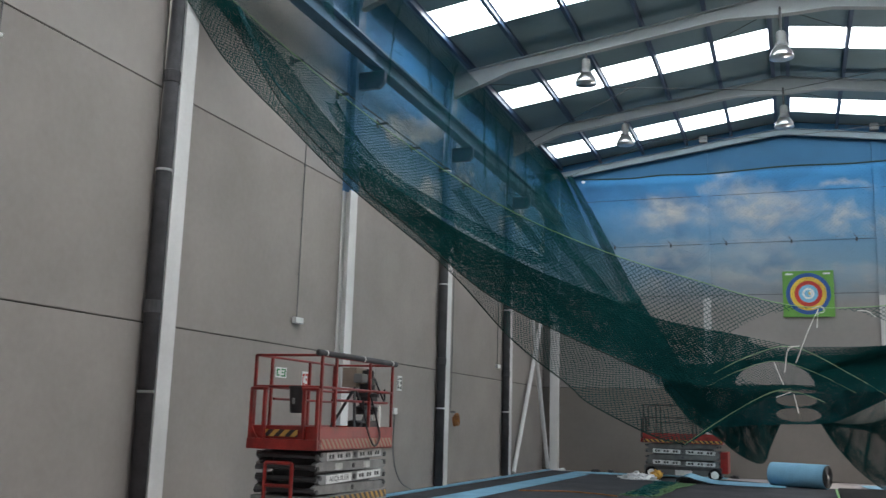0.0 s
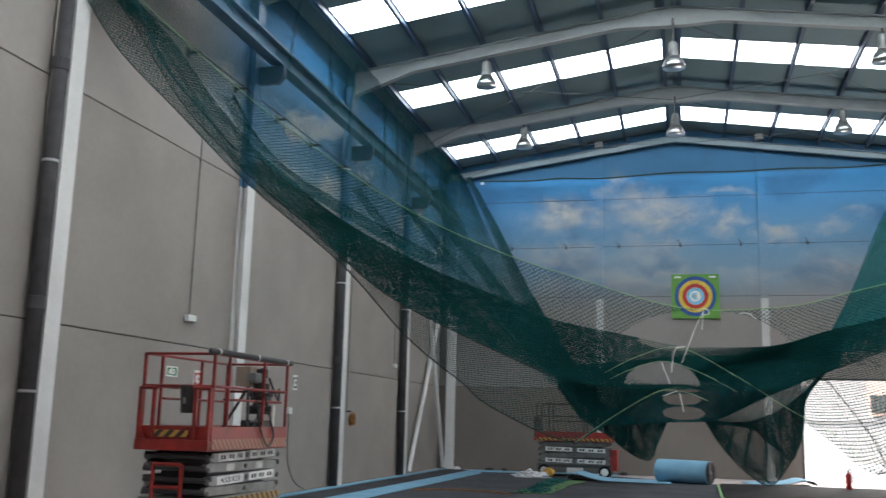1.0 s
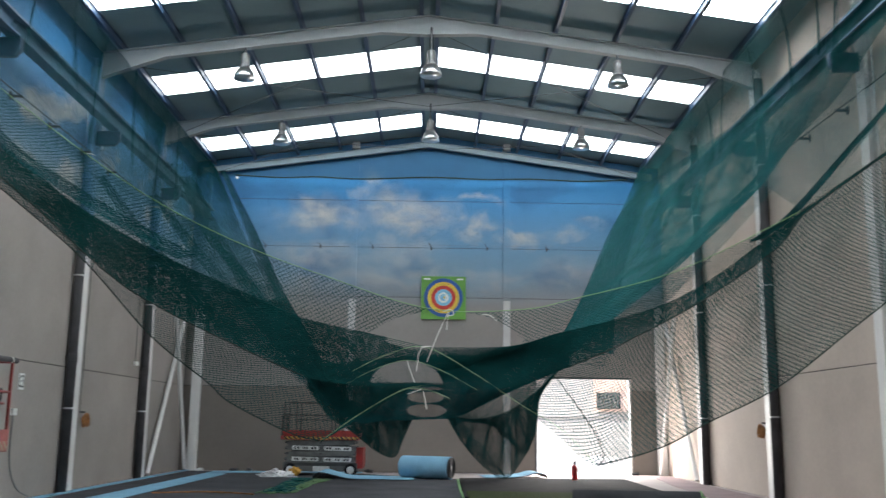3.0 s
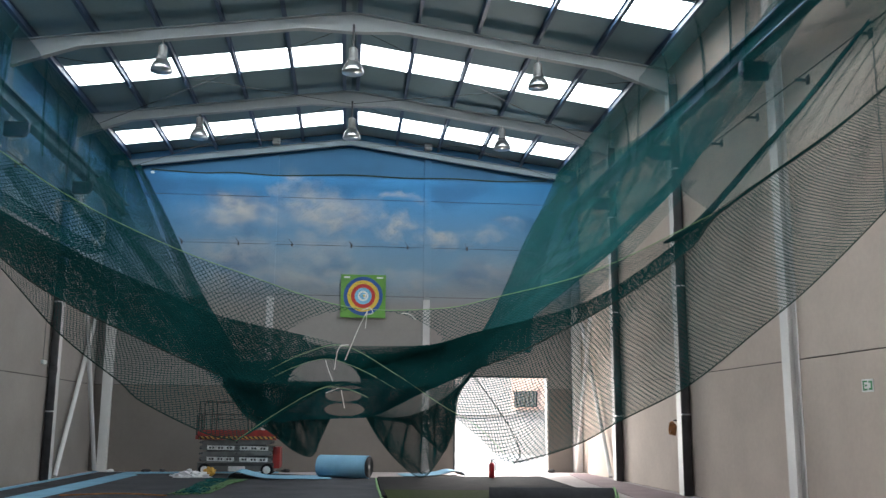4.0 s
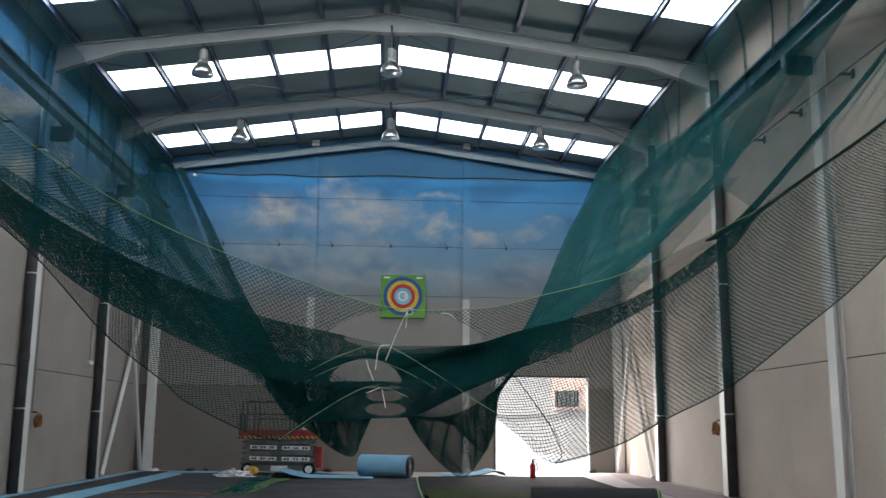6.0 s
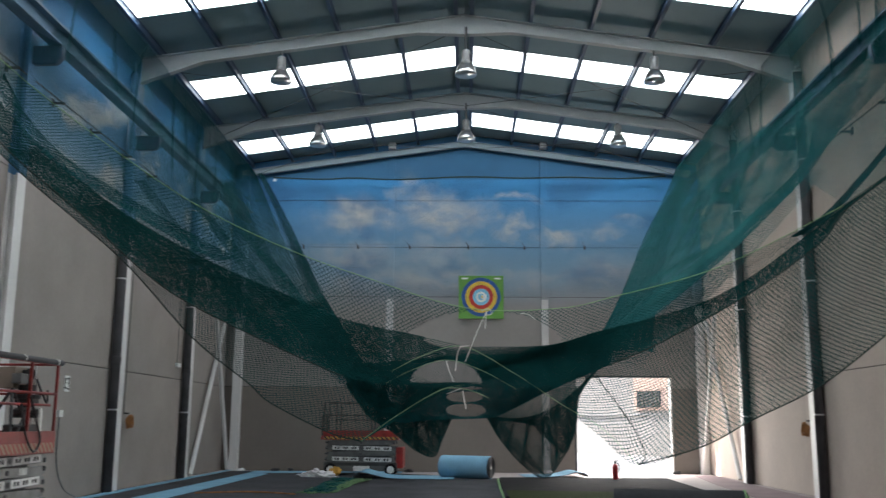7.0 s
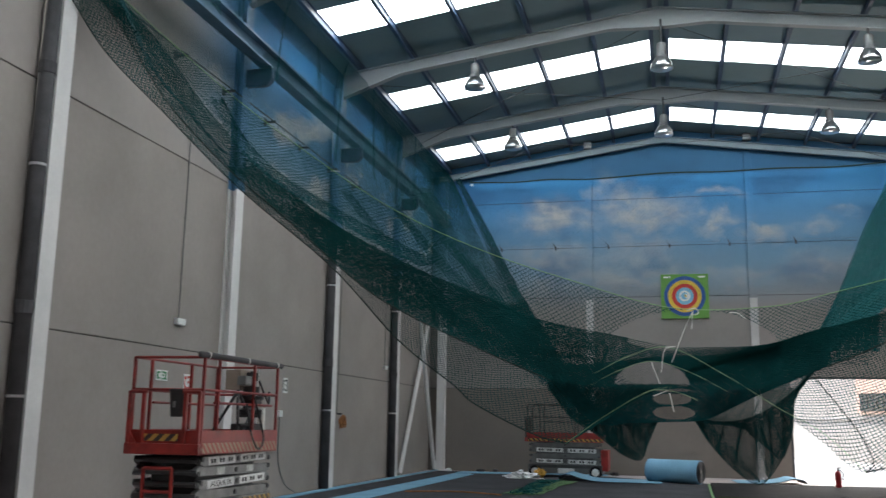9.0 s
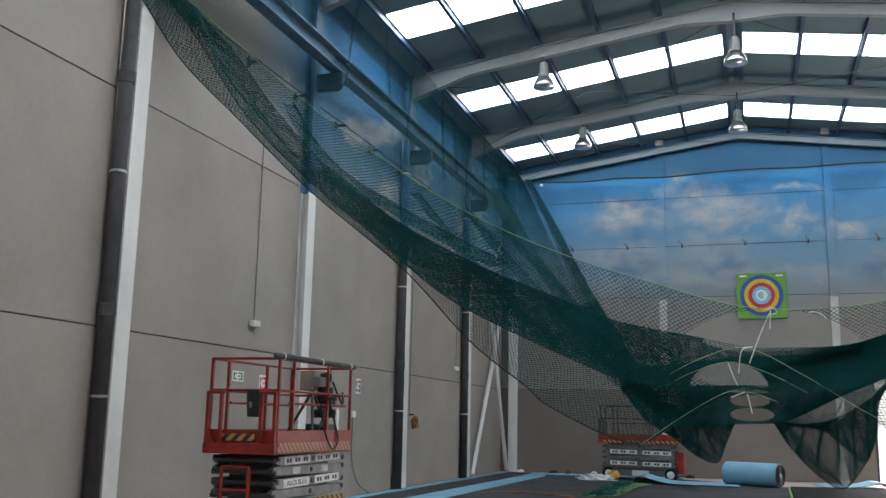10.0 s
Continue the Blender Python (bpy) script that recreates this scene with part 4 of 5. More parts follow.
# end net rail before the painted wall
rope("end_hem", [(-7.42, 34.9, 11.10), (-5.6, 34.9, 11.03), (-4.3, 34.9, 11.08), (-2.6, 34.9, 11.02), (0.02, 34.9, 11.13), (2.2, 34.9, 11.08), (4, 34.9, 11.12), (6.0, 34.9, 11.07), (7.71, 34.9, 11.16)], 0.03, NET_DARK, safety_net, "dark green rolled hem across the end wall")
net("end_net", [(-7.42, 34.9, 11.04), (0.02, 34.9, 11.13), (7.71, 34.9, 11.16)], [(-6.0, 34.8, 6.6), (0.0, 34.8, 6.4), (6.4, 34.8, 6.6)], (0.16, 0.13), 0.003, NET_TEAL, safety_net, "very fine net before the painted sky", 0.0, 0.02, (), 13)

rope("rim_rope", LIME_LINE[:14], 0.0055, LIME, safety_net, "lime green rim rope", 180)
rope("rim_rope", LIME_LINE[13:], 0.0055, NET_DARK, safety_net, "dark green rim rope", 60)
rope("hem_rope", APRON_LOW[:11], 0.010, NET_DARK, safety_net, "dark hem rope", 120)
rope("hem_rope", APRON_LOW[17:], 0.010, NET_DARK, safety_net, "dark hem rope", 90)
rope("band_rope", BAND_LOW[:9], 0.010, NET_DARK, safety_net, "dark hem rope", 100)
rope("band_rope", BAND_LOW[12:], 0.010, NET_DARK, safety_net, "dark hem rope", 80)
rope("seam_rope", [(1.86, 12.85, 2.43), (2.17, 12.85, 2.01), (2.41, 12.85, 1.64), (2.5, 12.85, 1.36), (2.4, 12.85, 1.25)], 0.008, NET_DARK, safety_net, "dark seam rope")
for pts in ([(-0.93, 12.8, 2.47), (-0.46, 12.8, 2.7), (0.07, 12.8, 2.81), (0.76, 12.8, 2.45), (1.39, 12.8, 2.04), (1.93, 12.8, 1.72), (2.4, 12.8, 1.25)],
            [(-0.99, 12.82, 2.31), (-0.62, 12.82, 2.5), (-0.16, 12.82, 2.63), (0.31, 12.82, 2.49), (0.78, 12.82, 2.24)],
            [(-1.33, 12.84, 1.53), (-0.82, 12.84, 1.89), (-0.26, 12.84, 2.22), (0.08, 12.84, 2.3)],
            [(-0.49, 12.84, 2.1), (-0.15, 12.84, 2.25), (0.16, 12.84, 2.22), (0.41, 12.84, 2.12)]):
    rope("pull_rope", pts, 0.0050, LIME_DULL, safety_net, "pale lime pull rope")
for pts in ([(0.37, 12.45, 3.25), (0.25, 12.5, 3.0), (0.09, 12.6, 2.6)], [(0.37, 12.45, 3.26), (0.35, 12.45, 3.02)], [(0.30, 12.45, 3.26), (0.40, 12.43, 3.29), (0.44, 12.43, 3.22), (0.34, 12.43, 3.20)],
            [(-0.17, 12.75, 2.61), (-0.14, 12.75, 2.51), (-0.07, 12.75, 2.33)], [(-0.16, 12.75, 2.17), (0.02, 12.75, 2.24)], [(0.05, 12.75, 2.21), (0.1, 12.75, 1.97)],
            [(0.01, 12.75, 2.81), (0.14, 12.75, 2.82), (0.0, 12.75, 2.77), (-0.05, 12.75, 2.48)], [(0.82, 12.45, 3.23), (0.93, 12.45, 3.22), (1.02, 12.45, 3.15)]):
    rope("tie", pts, 0.0052, WHITE_ROPE, safety_net, "white tie rope")
fold_strip([(8.5, 13.5, 8.3), (7.72, 14.0, 7.2), (6.94, 14.2, 6.29), (5.67, 13.6, 5.0), (4.86, 12.9, 4.43)], (-0.2, -0.3), 33, 0.036)
fold_strip([(-8.72, 12.6, 8.7), (-8.04, 13.4, 7.41), (-6.86, 13.4, 5.81), (-5.8, 13.4, 4.9)], (0.18, 0.2), 34, 0.006)

# steel lines on the walls that carry the nets
for s, zb, ys in ((-1, 8.65, (13.2, 15.2, 17.2, 19.3, 21.4, 23.5, 25.5)), (1, 8.5, (12.3, 14.36, 16.6, 18.9, 20.9))):
    line = thing("net_line", "thin steel cable on wall brackets that carries the net", "cable", group="net lines")
    part("cable", tube([(s * 8.8, ys[0] - 4, zb), (s * 8.8, ys[-1] + 3, zb)], 0.014, 6), DARK_METAL, line)
    for y in ys:
        bm = box(s * 8.99, s * 8.72, y - 0.03, y + 0.03, zb - 0.06, zb - 0.015, 0.004)
        box(s * 8.995, s * 8.97, y - 0.06, y + 0.06, zb - 0.12, zb + 0.06, 0.004, bm)
        part("bracket", bm, DARK_METAL, line)

# ---- scissor lifts ----
def scissor_lift(m, length, width, deck, rail_paint, near):
    """Local x runs along the machine, y across it; origin on the floor under its middle."""
    L, W = length / 2, width / 2
    lift = thing("scissor_lift", "scissor lift with a worn red platform and grey folded arms" if near else "parked scissor lift with dark guard rails and red platform", "lift", m, "scissor lifts")
    base_top = 0.72 if near else 0.45
    chassis = part("chassis", box(-L + 0.03, L - 0.03, -W + 0.05, W - 0.05, 0.16, base_top, 0.02), MACHINE_GREY if near else SHADED_GREY, lift, "scuffed grey chassis")
    for s in (-1, 1):
        part("hazard_strip", box(-L + 0.08, L - 0.08, s * (W - 0.05), s * (W - 0.043), base_top - 0.12, base_top - 0.02), HAZARD if near else DARK_METAL, chassis, "yellow and black hazard strip" if near else "")
    part("notice", box(-0.25, 0.3, -W + 0.042, -W + 0.05, base_top - 0.3, base_top - 0.13), LABEL, chassis, "white notice plate")
    for x in (-L + 0.28, L - 0.28):
        for s in (-1, 1):
            wheel = part("wheel", lathe([(0.13, -0.06), (0.19, -0.065), (0.205, -0.03), (0.205, 0.03), (0.19, 0.065), (0.13, 0.06)], 20, axis="y", at=(x, s * (W - 0.03), 0.205)), RUBBER, lift, "black tyre", True)
            part("rim", lathe([(0.125, s * -0.05), (0.125, s * 0.062), (0.05, s * 0.068), (0.04, s * 0.08), (0.01, s * 0.08)], 16, axis="y", at=(x, s * (W - 0.03), 0.205)), LABEL, wheel, "pale wheel rim")
    # folded arms
    n = 4
    top = deck - 0.05
    step = (top - base_top) / n
    for k in range(n):
        z = base_top + (k + 0.5) * step
        tilt = math.radians(0.9) * (1 if k % 2 else -1)
        for s in (-1, 1):
            c, sn = math.cos(tilt), math.sin(tilt)
            y0 = s * (W - 0.11 + 0.02 * (k % 2))
            h = step * 0.43
            ends = L - 0.08 - 0.05 * (k % 2)
            bm = slab([(-ends, -h * 0.5), (-ends + 0.09, -h), (ends - 0.09, -h), (ends, -h * 0.5), (ends, h * 0.5), (ends - 0.09, h), (-ends + 0.09, h), (-ends, h * 0.5)], "y", y0 - 0.035, y0 + 0.035, 0.006)
            bmesh.ops.transform(bm, matrix=pose(0, 0, z, 0, -math.degrees(tilt), 0), verts=bm.verts)
            arm = part("arm", bm, MACHINE_GREY if near else SHADED_GREY, lift, "grey steel scissor arm")
            if near and k == 2:
                yy = y0 + s * 0.037
                for xa in (-0.45, 0.45):
                    bm = box(xa - 0.11, xa + 0.11, yy - 0.002, yy + 0.002, z - h * 0.7, z + h * 0.7)
                    part("sticker", bm, WORN_LABEL, arm, "small white sticker")
            elif (near and k in (1, 3)) or (not near and k % 2 == 0):
                yy = y0 + s * 0.037
                for x0, x1, word in ((-ends * 0.8, -0.08, True), (0.1, ends * 0.85, False)):
                    bm = box(x0, x1, yy - 0.002, yy + 0.002, -h * 0.85, h * 0.85)
                    bmesh.ops.transform(bm, matrix=pose(0, 0, z, 0, -math.degrees(tilt), 0), verts=bm.verts)
                    part("sticker", bm, LABEL if near and k == 1 else WORN_LABEL, arm, "white lettered sticker")
                    if word and near and k == 1:
                        mid = (x0 + x1) / 2
                        lettering("ALQUILER", h * 1.55, INK, pose(0, 0, z, 0, -math.degrees(tilt), 0) @ pose(mid if s < 0 else -0.62, yy + s * 0.003, 0, 90, 0, 0 if s < 0 else 180) @ Matrix.Diagonal((1.3, 1.0, 1.0, 1.0)), arm)
                    else:
                        count = 8
                        bm = bmesh.new()
                        for q in range(count):
                            if q == 2 or q == 5:
                                continue
                            xa = x0 + (x1 - x0) * (0.08 + 0.86 * q / count)
                            box(xa, xa + (x1 - x0) * 0.07, yy + s * 0.002, yy + s * 0.005, -h * 0.42, h * 0.42, bm=bm)
                        bmesh.ops.transform(bm, matrix=pose(0, 0, z, 0, -math.degrees(tilt), 0), verts=bm.verts)
                        tagged(part("print", bm, INK, arm), kind="stuff")
            for x in (-ends + 0.04, 0, ends - 0.04):
                part("pin", lathe([(0.035, -0.05), (0.035, 0.05)], 10, axis="y", at=(x, y0, z - sn * x)), DARK_METAL, arm)
        part("cross_tube", tube([(-L + 0.1, -W + 0.08, z), (-L + 0.1, W - 0.08, z)], 0.035, 8), DARK_METAL, lift)
        part("cross_tube", tube([(L - 0.22, -W + 0.16, z), (L - 0.22, W - 0.16, z)], 0.04, 8), DARK_METAL, lift)
    # dark filler added between the arms in place of the shade inside
    inner = part("ram_housing", box(-L + 0.3, L - 0.35, -W + 0.2, W - 0.2, base_top + 0.01, deck - 0.06, 0.03), DARK_METAL, lift, "dark block filling the shaded space between the arms")
    part("ram", tube([(-L + 0.34, 0.0, base_top + 0.1), (L - 0.5, 0.0, deck - 0.12)], 0.06, 10), ALU, inner, "bright steel ram")
    # platform
    pl = part("platform", box(-L, L, -W, W, deck - 0.05, deck + 0.02, 0.01), RED, lift, "worn red platform deck")
    for a in ((-L, L, -W, -W + 0.03), (-L, L, W - 0.03, W), (-L, -L + 0.03, -W + 0.031, W - 0.031), (L - 0.03, L, -W + 0.031, W - 0.031)):
        part("toe_board", box(*a, deck + 0.021, deck + 0.26, 0.006), RED, pl)
    if near:
        for s in (-1, 1):
            part("side_strip", box(-L + 0.04, L - 0.04, s * W, s * (W + 0.006), deck - 0.03, deck + 0.10), HAZARD_RED, pl, "faded red and cream striped strip")
        part("end_strip", box(-L - 0.006, -L, -0.2, W - 0.2, deck + 0.12, deck + 0.21), HAZARD, pl, "yellow and black hazard sign")
    else:
        part("side_strip", box(-L + 0.04, L - 0.04, -W - 0.006, -W, deck - 0.03, deck + 0.06), HAZARD, pl, "yellow and black hazard strip")
    # guard rails
    z0, zt, zm = deck + 0.02, deck + 1.2, deck + 0.78
    r = 0.018
    xs = (-L + 0.03, -L + 0.45, 0.35, L - 0.03)
    for s in (-1, 1):
        yy = s * (W - 0.025)
        for x in xs:
            part("rail_post", box(x - 0.021, x + 0.021, yy - 0.017, yy + 0.017, z0, zt, 0.004), rail_paint, lift)
        part("top_rail", tube([(-L + 0.03, yy, zt), (L - 0.03, yy, zt)], r, 8), rail_paint, lift)
        part("mid_rail", tube([(-L + 0.03, yy, zm), (L - 0.03, yy, zm)], r, 8), rail_paint, lift)
        part("low_rail", tube([(-L + 0.45, yy - s * 0.05, zm - 0.16), (L - 0.1, yy - s * 0.05, zm - 0.16)], r, 8), rail_paint, lift)
    for x in (-L + 0.03, L - 0.03):
        part("top_rail", tube([(x, -W + 0.025, zt), (x, W - 0.025, zt)], r, 8), rail_paint, lift)
        part("mid_rail", tube([(x, -W + 0.025, zm), (x, W - 0.025, zm)], r, 8), rail_paint, lift)
    # roll-out extension frame at the front end
    for s in (-1, 1):
        yy = s * (W - 0.03)
        for q in (0.0, 0.2):
            part("extension_post", box(-L - 0.06, -L - 0.01, yy - s * q - 0.022, yy - s * q + 0.022, deck + 0.0, zm - 0.02, 0.006), rail_paint, lift)
        part("extension_rail", tube([(-L - 0.035, yy, zm - 0.03), (-L - 0.035, yy - s * 0.24, zm - 0.03)], 0.024, 8), rail_paint, lift)
        part("gusset", slab([(yy - s * 0.022, deck + 0.02), (yy - s * 0.17, deck + 0.02), (yy - s * 0.022, deck + 0.24)], "x", -L - 0.05, -L - 0.03), rail_paint, lift)
    part("extension_lip", box(-L - 0.07, -L - 0.008, -W, W, deck - 0.05, deck + 0.09, 0.008), RED, lift)
    # ladder
    if near:
        bm = bmesh.new()
        for s in (-1, 1):
            tube([(-L - 0.10, s * 0.2, 0.2), (-L - 0.10, s * 0.2, deck - 0.22)], 0.026, 8, bm=bm)
        for z in (0.3, 0.58, 0.86, deck - 0.22):
            tube([(-L - 0.10, -0.2, z), (-L - 0.10, 0.2, z)], 0.024, 8, bm=bm)
        part("ladder", bm, RED, lift, "red tube ladder")
    else:
        part("battery_box", box(L - 0.1, L + 0.14, -W + 0.05, W - 0.05, 0.25, 0.95, 0.02), RED, lift, "red end housing")
    return lift


# near machine, its length along the hall
NEAR = pose(-6.32, 12.3, 0, 0, 0, 90)
lift_near = scissor_lift(NEAR, 2.4, 1.06, 1.37, RED, True)
far_lift = scissor_lift(pose(-3.5, 33.0, 0, 0, 0, 0), 2.6, 1.2, 1.24, BROWN_RAIL, False)

# things on the near lift
dz = 1.39
bin_ = thing("bin", "black plastic bucket hung on the guard rail", "bucket", NEAR @ pose(-1.1, -0.12, 1.80))
part("tub", lathe([(0.085, 0.0), (0.095, 0.02), (0.115, 0.32), (0.13, 0.335), (0.13, 0.36), (0.115, 0.36), (0.105, 0.33), (0.08, 0.03)], 18), BLACK, bin_, smooth=True)
part("mark", box(-0.112, -0.107, -0.02, 0.02, 0.12, 0.2), LAMP_GREY, bin_)
part("lug", box(-0.03, 0.03, -0.145, -0.1, 0.3, 0.36, 0.01), BLACK, bin_)
roll = thing("pipe_roll", "long dark grey tube tied along the guard rail", "tube", NEAR)
part("tube", tube([(-1.28, -0.5, 2.6), (1.3, -0.5, 2.6)], 0.042, 12), PIPE_GREY, roll, smooth=True)
for x in (-1.08, 0.1, 1.12):
    part("tie", lathe([(0.043, -0.012), (0.046, -0.008), (0.046, 0.008), (0.043, 0.012)], 12, axis="x", at=(x, -0.5, 2.6)), WHITE_ROPE, roll, "white tape tie")
sheet = thing("plastic_sheet", "pale blue plastic sheet heaped on the lift deck", "sheet", NEAR)
bm = bmesh.new()
bmesh.ops.create_icosphere(bm, subdivisions=3, radius=1.0)
for v in bm.verts:
    k = 1 + 0.35 * noise.noise(v.co * 2.3)
    v.co = Vector((v.co.x * 0.5 * k - 0.55, v.co.y * 0.3 * k, 1.395 + max(0, v.co.z) * 0.2 * k))
part("heap", bm, FOAM_BLUE, sheet)
tool = thing("drilling_rig", "black tripod drill with a yellow base on the lift deck", "machine", NEAR @ pose(0.12, -0.1, 0))
part("base", box(0.35, 1.0, -0.35, 0.1, 1.391, 1.52, 0.02), YELLOW, tool, "yellow base")
part("motor", box(0.45, 0.95, -0.28, 0.05, 1.521, 1.72, 0.03), BLACK, tool)
bm = bmesh.new()
for a, b in (((0.0, -0.3, 1.4), (0.35, -0.1, 2.2)), ((0.75, -0.3, 1.4), (0.35, -0.1, 2.2)), ((0.35, 0.4, 1.4), (0.35, -0.1, 2.2)), ((0.12, -0.25, 1.7), (0.62, -0.25, 1.7)), ((0.0, -0.3, 1.42), (0.7, -0.2, 2.0))):
    tube([a, b], 0.022, 6, bm=bm)
part("tripod", bm, BLACK, tool)
part("column", tube([(0.8, -0.1, 1.7), (0.8, -0.1, 2.5)], 0.03, 8), DARK_METAL, tool)
for zz, rr, th in ((1.84, 0.17, 0.03), (1.98, 0.11, 0.05), (2.1, 0.19, 0.025), (2.22, 0.12, 0.05), (2.42, 0.09, 0.06)):
    part("disc", lathe([(0.03, zz - th), (rr, zz - th), (rr, zz + th), (0.03, zz + th)], 18, at=(0.8, -0.1, 0)), BLACK, tool)
part("feed_lever", tube(spline([(0.62, -0.3, 2.35), (0.7, -0.36, 2.15), (0.92, -0.34, 2.02), (1.0, -0.3, 2.2)], 16), 0.014, 6), BLACK, tool)
part("pale_rod", tube([(0.62, -0.4, 1.45), (0.64, -0.38, 1.95)], 0.022, 8), WHITE_ROPE, tool, "pale wooden rod")
part("guide_rod", tube([(0.95, -0.12, 1.55), (0.95, -0.12, 2.55)], 0.016, 8), ALU, tool, "bright guide rod")
part("head", box(0.68, 0.98, -0.2, 0.02, 2.0, 2.14, 0.02), BLACK, tool)
part("disc", lathe([(0.17, 1.86), (0.2, 1.88), (0.2, 1.92), (0.1, 1.96)], 16, at=(0.8, -0.1, 0)), BLACK, tool)
part("gauge", box(0.5, 0.72, -0.14, 0.0, 2.28, 2.42, 0.015), LAMP_GREY, tool)
part("rod", tube([(0.62, -0.40, 1.53), (0.67, -0.38, 1.92)], 0.02, 8), LABEL, tool, "pale metal rod")
box_ = thing("carton", "brown cardboard carton tied high on the rails", "box", NEAR @ pose(0.95, 0.05, 2.22))
part("body", box(-0.17, 0.17, -0.12, 0.12, 0.0, 0.3, 0.006), mat("cardboard", (0.24, 0.19, 0.15), 0.9), box_)
cable = thing("cable", "black cable looped over the lift rail", "cable", NEAR)
part("loop", tube(spline([(0.1, -0.52, 2.0), (0.2, -0.56, 1.6), (0.45, -0.57, 1.36), (0.65, -0.56, 1.5), (0.55, -0.54, 1.75), (0.3, -0.54, 2.1)], 30), 0.014, 6), BLACK, cable)

# ---- wall fittings ----
def emergency_light(s, y, z, top):
    e = thing("emergency_light", "small white wall light box with a thin conduit above", "light", group="emergency lights")
    part("box", box(s * 8.99, s * 8.90, y - 0.15, y + 0.15, z - 0.06, z + 0.06, 0.015), LABEL, e)
    part("conduit", tube([(s * 8.975, y, z + 0.06), (s * 8.975, y, top)], 0.012, 6), LAMP_GREY, e)
    for zz in np.arange(z + 0.9, top, 1.1):
        part("clip", box(s * 8.995, s * 8.96, y - 0.02, y + 0.02, zz, zz + 0.03), LAMP_GREY, e)


emergency_light(-1, 15.95, 3.58, 8.3)
emergency_light(-1, 29.2, 3.5, 6.0)
emergency_light(1, 14.3, 3.52, 8.3)
cd = thing("conduit", "thin grey conduit clipped to the concrete", "conduit")
part("tube", tube([(-8.975, 8.2, 5.9), (-8.975, 8.2, 9.0)], 0.012, 6), LAMP_GREY, cd)
part("clip", box(-8.995, -8.955, 8.16, 8.24, 6.28, 6.32), LABEL, cd)


def wall_sign(s, y, z, w, h, ink, label, name):
    sg = thing(name, label, "sign", group="wall signs")
    part("plate", box(s * 8.995, s * 8.985, y - w / 2, y + w / 2, z - h / 2, z + h / 2), LABEL, sg)
    x = s * 8.984
    for a, b, c, d in ((-0.42, -0.3, -0.35, 0.35), (-0.3, -0.12, -0.35, -0.2), (-0.3, -0.12, 0.2, 0.35), (0.0, 0.4, 0.25, 0.38), (0.0, 0.4, -0.38, -0.25), (0.28, 0.4, -0.25, 0.25), (0.05, 0.2, -0.06, 0.08)):
        part("mark", box(x, x - s * 0.002, y + a * w, y + b * w, z + c * h, z + d * h), ink, sg)


wall_sign(-1, 15.5, 2.55, 0.40, 0.19, SIGN_GREEN, "small green and white exit sign on the concrete", "exit_sign")
wall_sign(-1, 16.45, 2.46, 0.28, 0.32, T_RED, "small red and white fire sign on the concrete", "fire_sign")
wall_sign(-1, 21.2, 2.6, 0.28, 0.36, INK, "small black and white notice on the concrete", "notice")
wall_sign(1, 15.3, 2.47, 0.36, 0.22, SIGN_GREEN, "small green and white exit sign on the concrete", "exit_sign")
for s, y, z in ((-1, 24.9, 1.75), (1, 24.65, 1.68)):
    bag = thing("cable_coil", "coiled orange-brown cable hung beside the column", "cable", group="cable coils")
    rnd = random.Random(7)
    for k in range(7):
        ry, rz, off = 0.12 + rnd.uniform(-0.025, 0.02), 0.15 + rnd.uniform(-0.03, 0.03), rnd.uniform(-0.03, 0.03)
        ring = [(s * (8.88 - 0.018 * k + 0.01 * math.sin(3 * a)), y + off + ry * math.cos(a), z + rz * math.sin(a) + 0.02 * math.sin(2 * a + k)) for a in np.linspace(0, math.tau, 22)]
        part("loop", tube(ring, 0.017, 5), ORANGE, bag)
    part("cord", tube([(s * 8.97, y - 0.05, z + 0.2), (s * 8.975, y - 0.02, z + 4.2)], 0.011, 5), LAMP_GREY, bag, "thin grey cord up the wall")
    part("hook", box(s * 8.995, s * 8.85, y - 0.02, y + 0.02, z + 0.2, z + 0.24), DARK_METAL, bag)
hose = thing("hanging_cable", "thin grey cable hanging down the concrete wall", "cable")
part("strand", tube(spline([(-8.97, 20.9, 1.9), (-8.96, 20.9, 0.9), (-8.9, 21.2, 0.3), (-8.85, 21.9, 0.03)], 24), 0.016, 6), LAMP_GREY, hose)
part("socket", box(-8.995, -8.93, 20.8, 21.0, 1.85, 2.0, 0.01), LABEL, hose)
for x in (-6.2, -4.1, -2.1, 0.15, 2.3, 4.6):
    hk = thing("wall_hook", "small dark hook with a cord on the painted wall", "hook", group="wall hooks")
    part("plate", box(x - 0.03, x + 0.03, 35.2, 35.249, 8.34, 8.48), DARK_METAL, hk)
    part("arm", tube([(x, 35.22, 8.46), (x - 0.06, 35.08, 8.52), (x - 0.1, 35.1, 8.6)], 0.014, 6), DARK_METAL, hk)
wire = thing("wall_wire", "thin dark wire strung across the painted wall", "cable")
part("strand", tube([(-8.6, 35.12, 8.5), (8.6, 35.12, 8.5)], 0.004, 5), LAMP_GREY, wire)
cam_ = thing("wall_camera", "tiny white box on the end wall corner", "camera")
part("body", box(-7.40, -7.29, 34.78, 34.88, 10.93, 11.02, 0.02), LABEL, cam_)

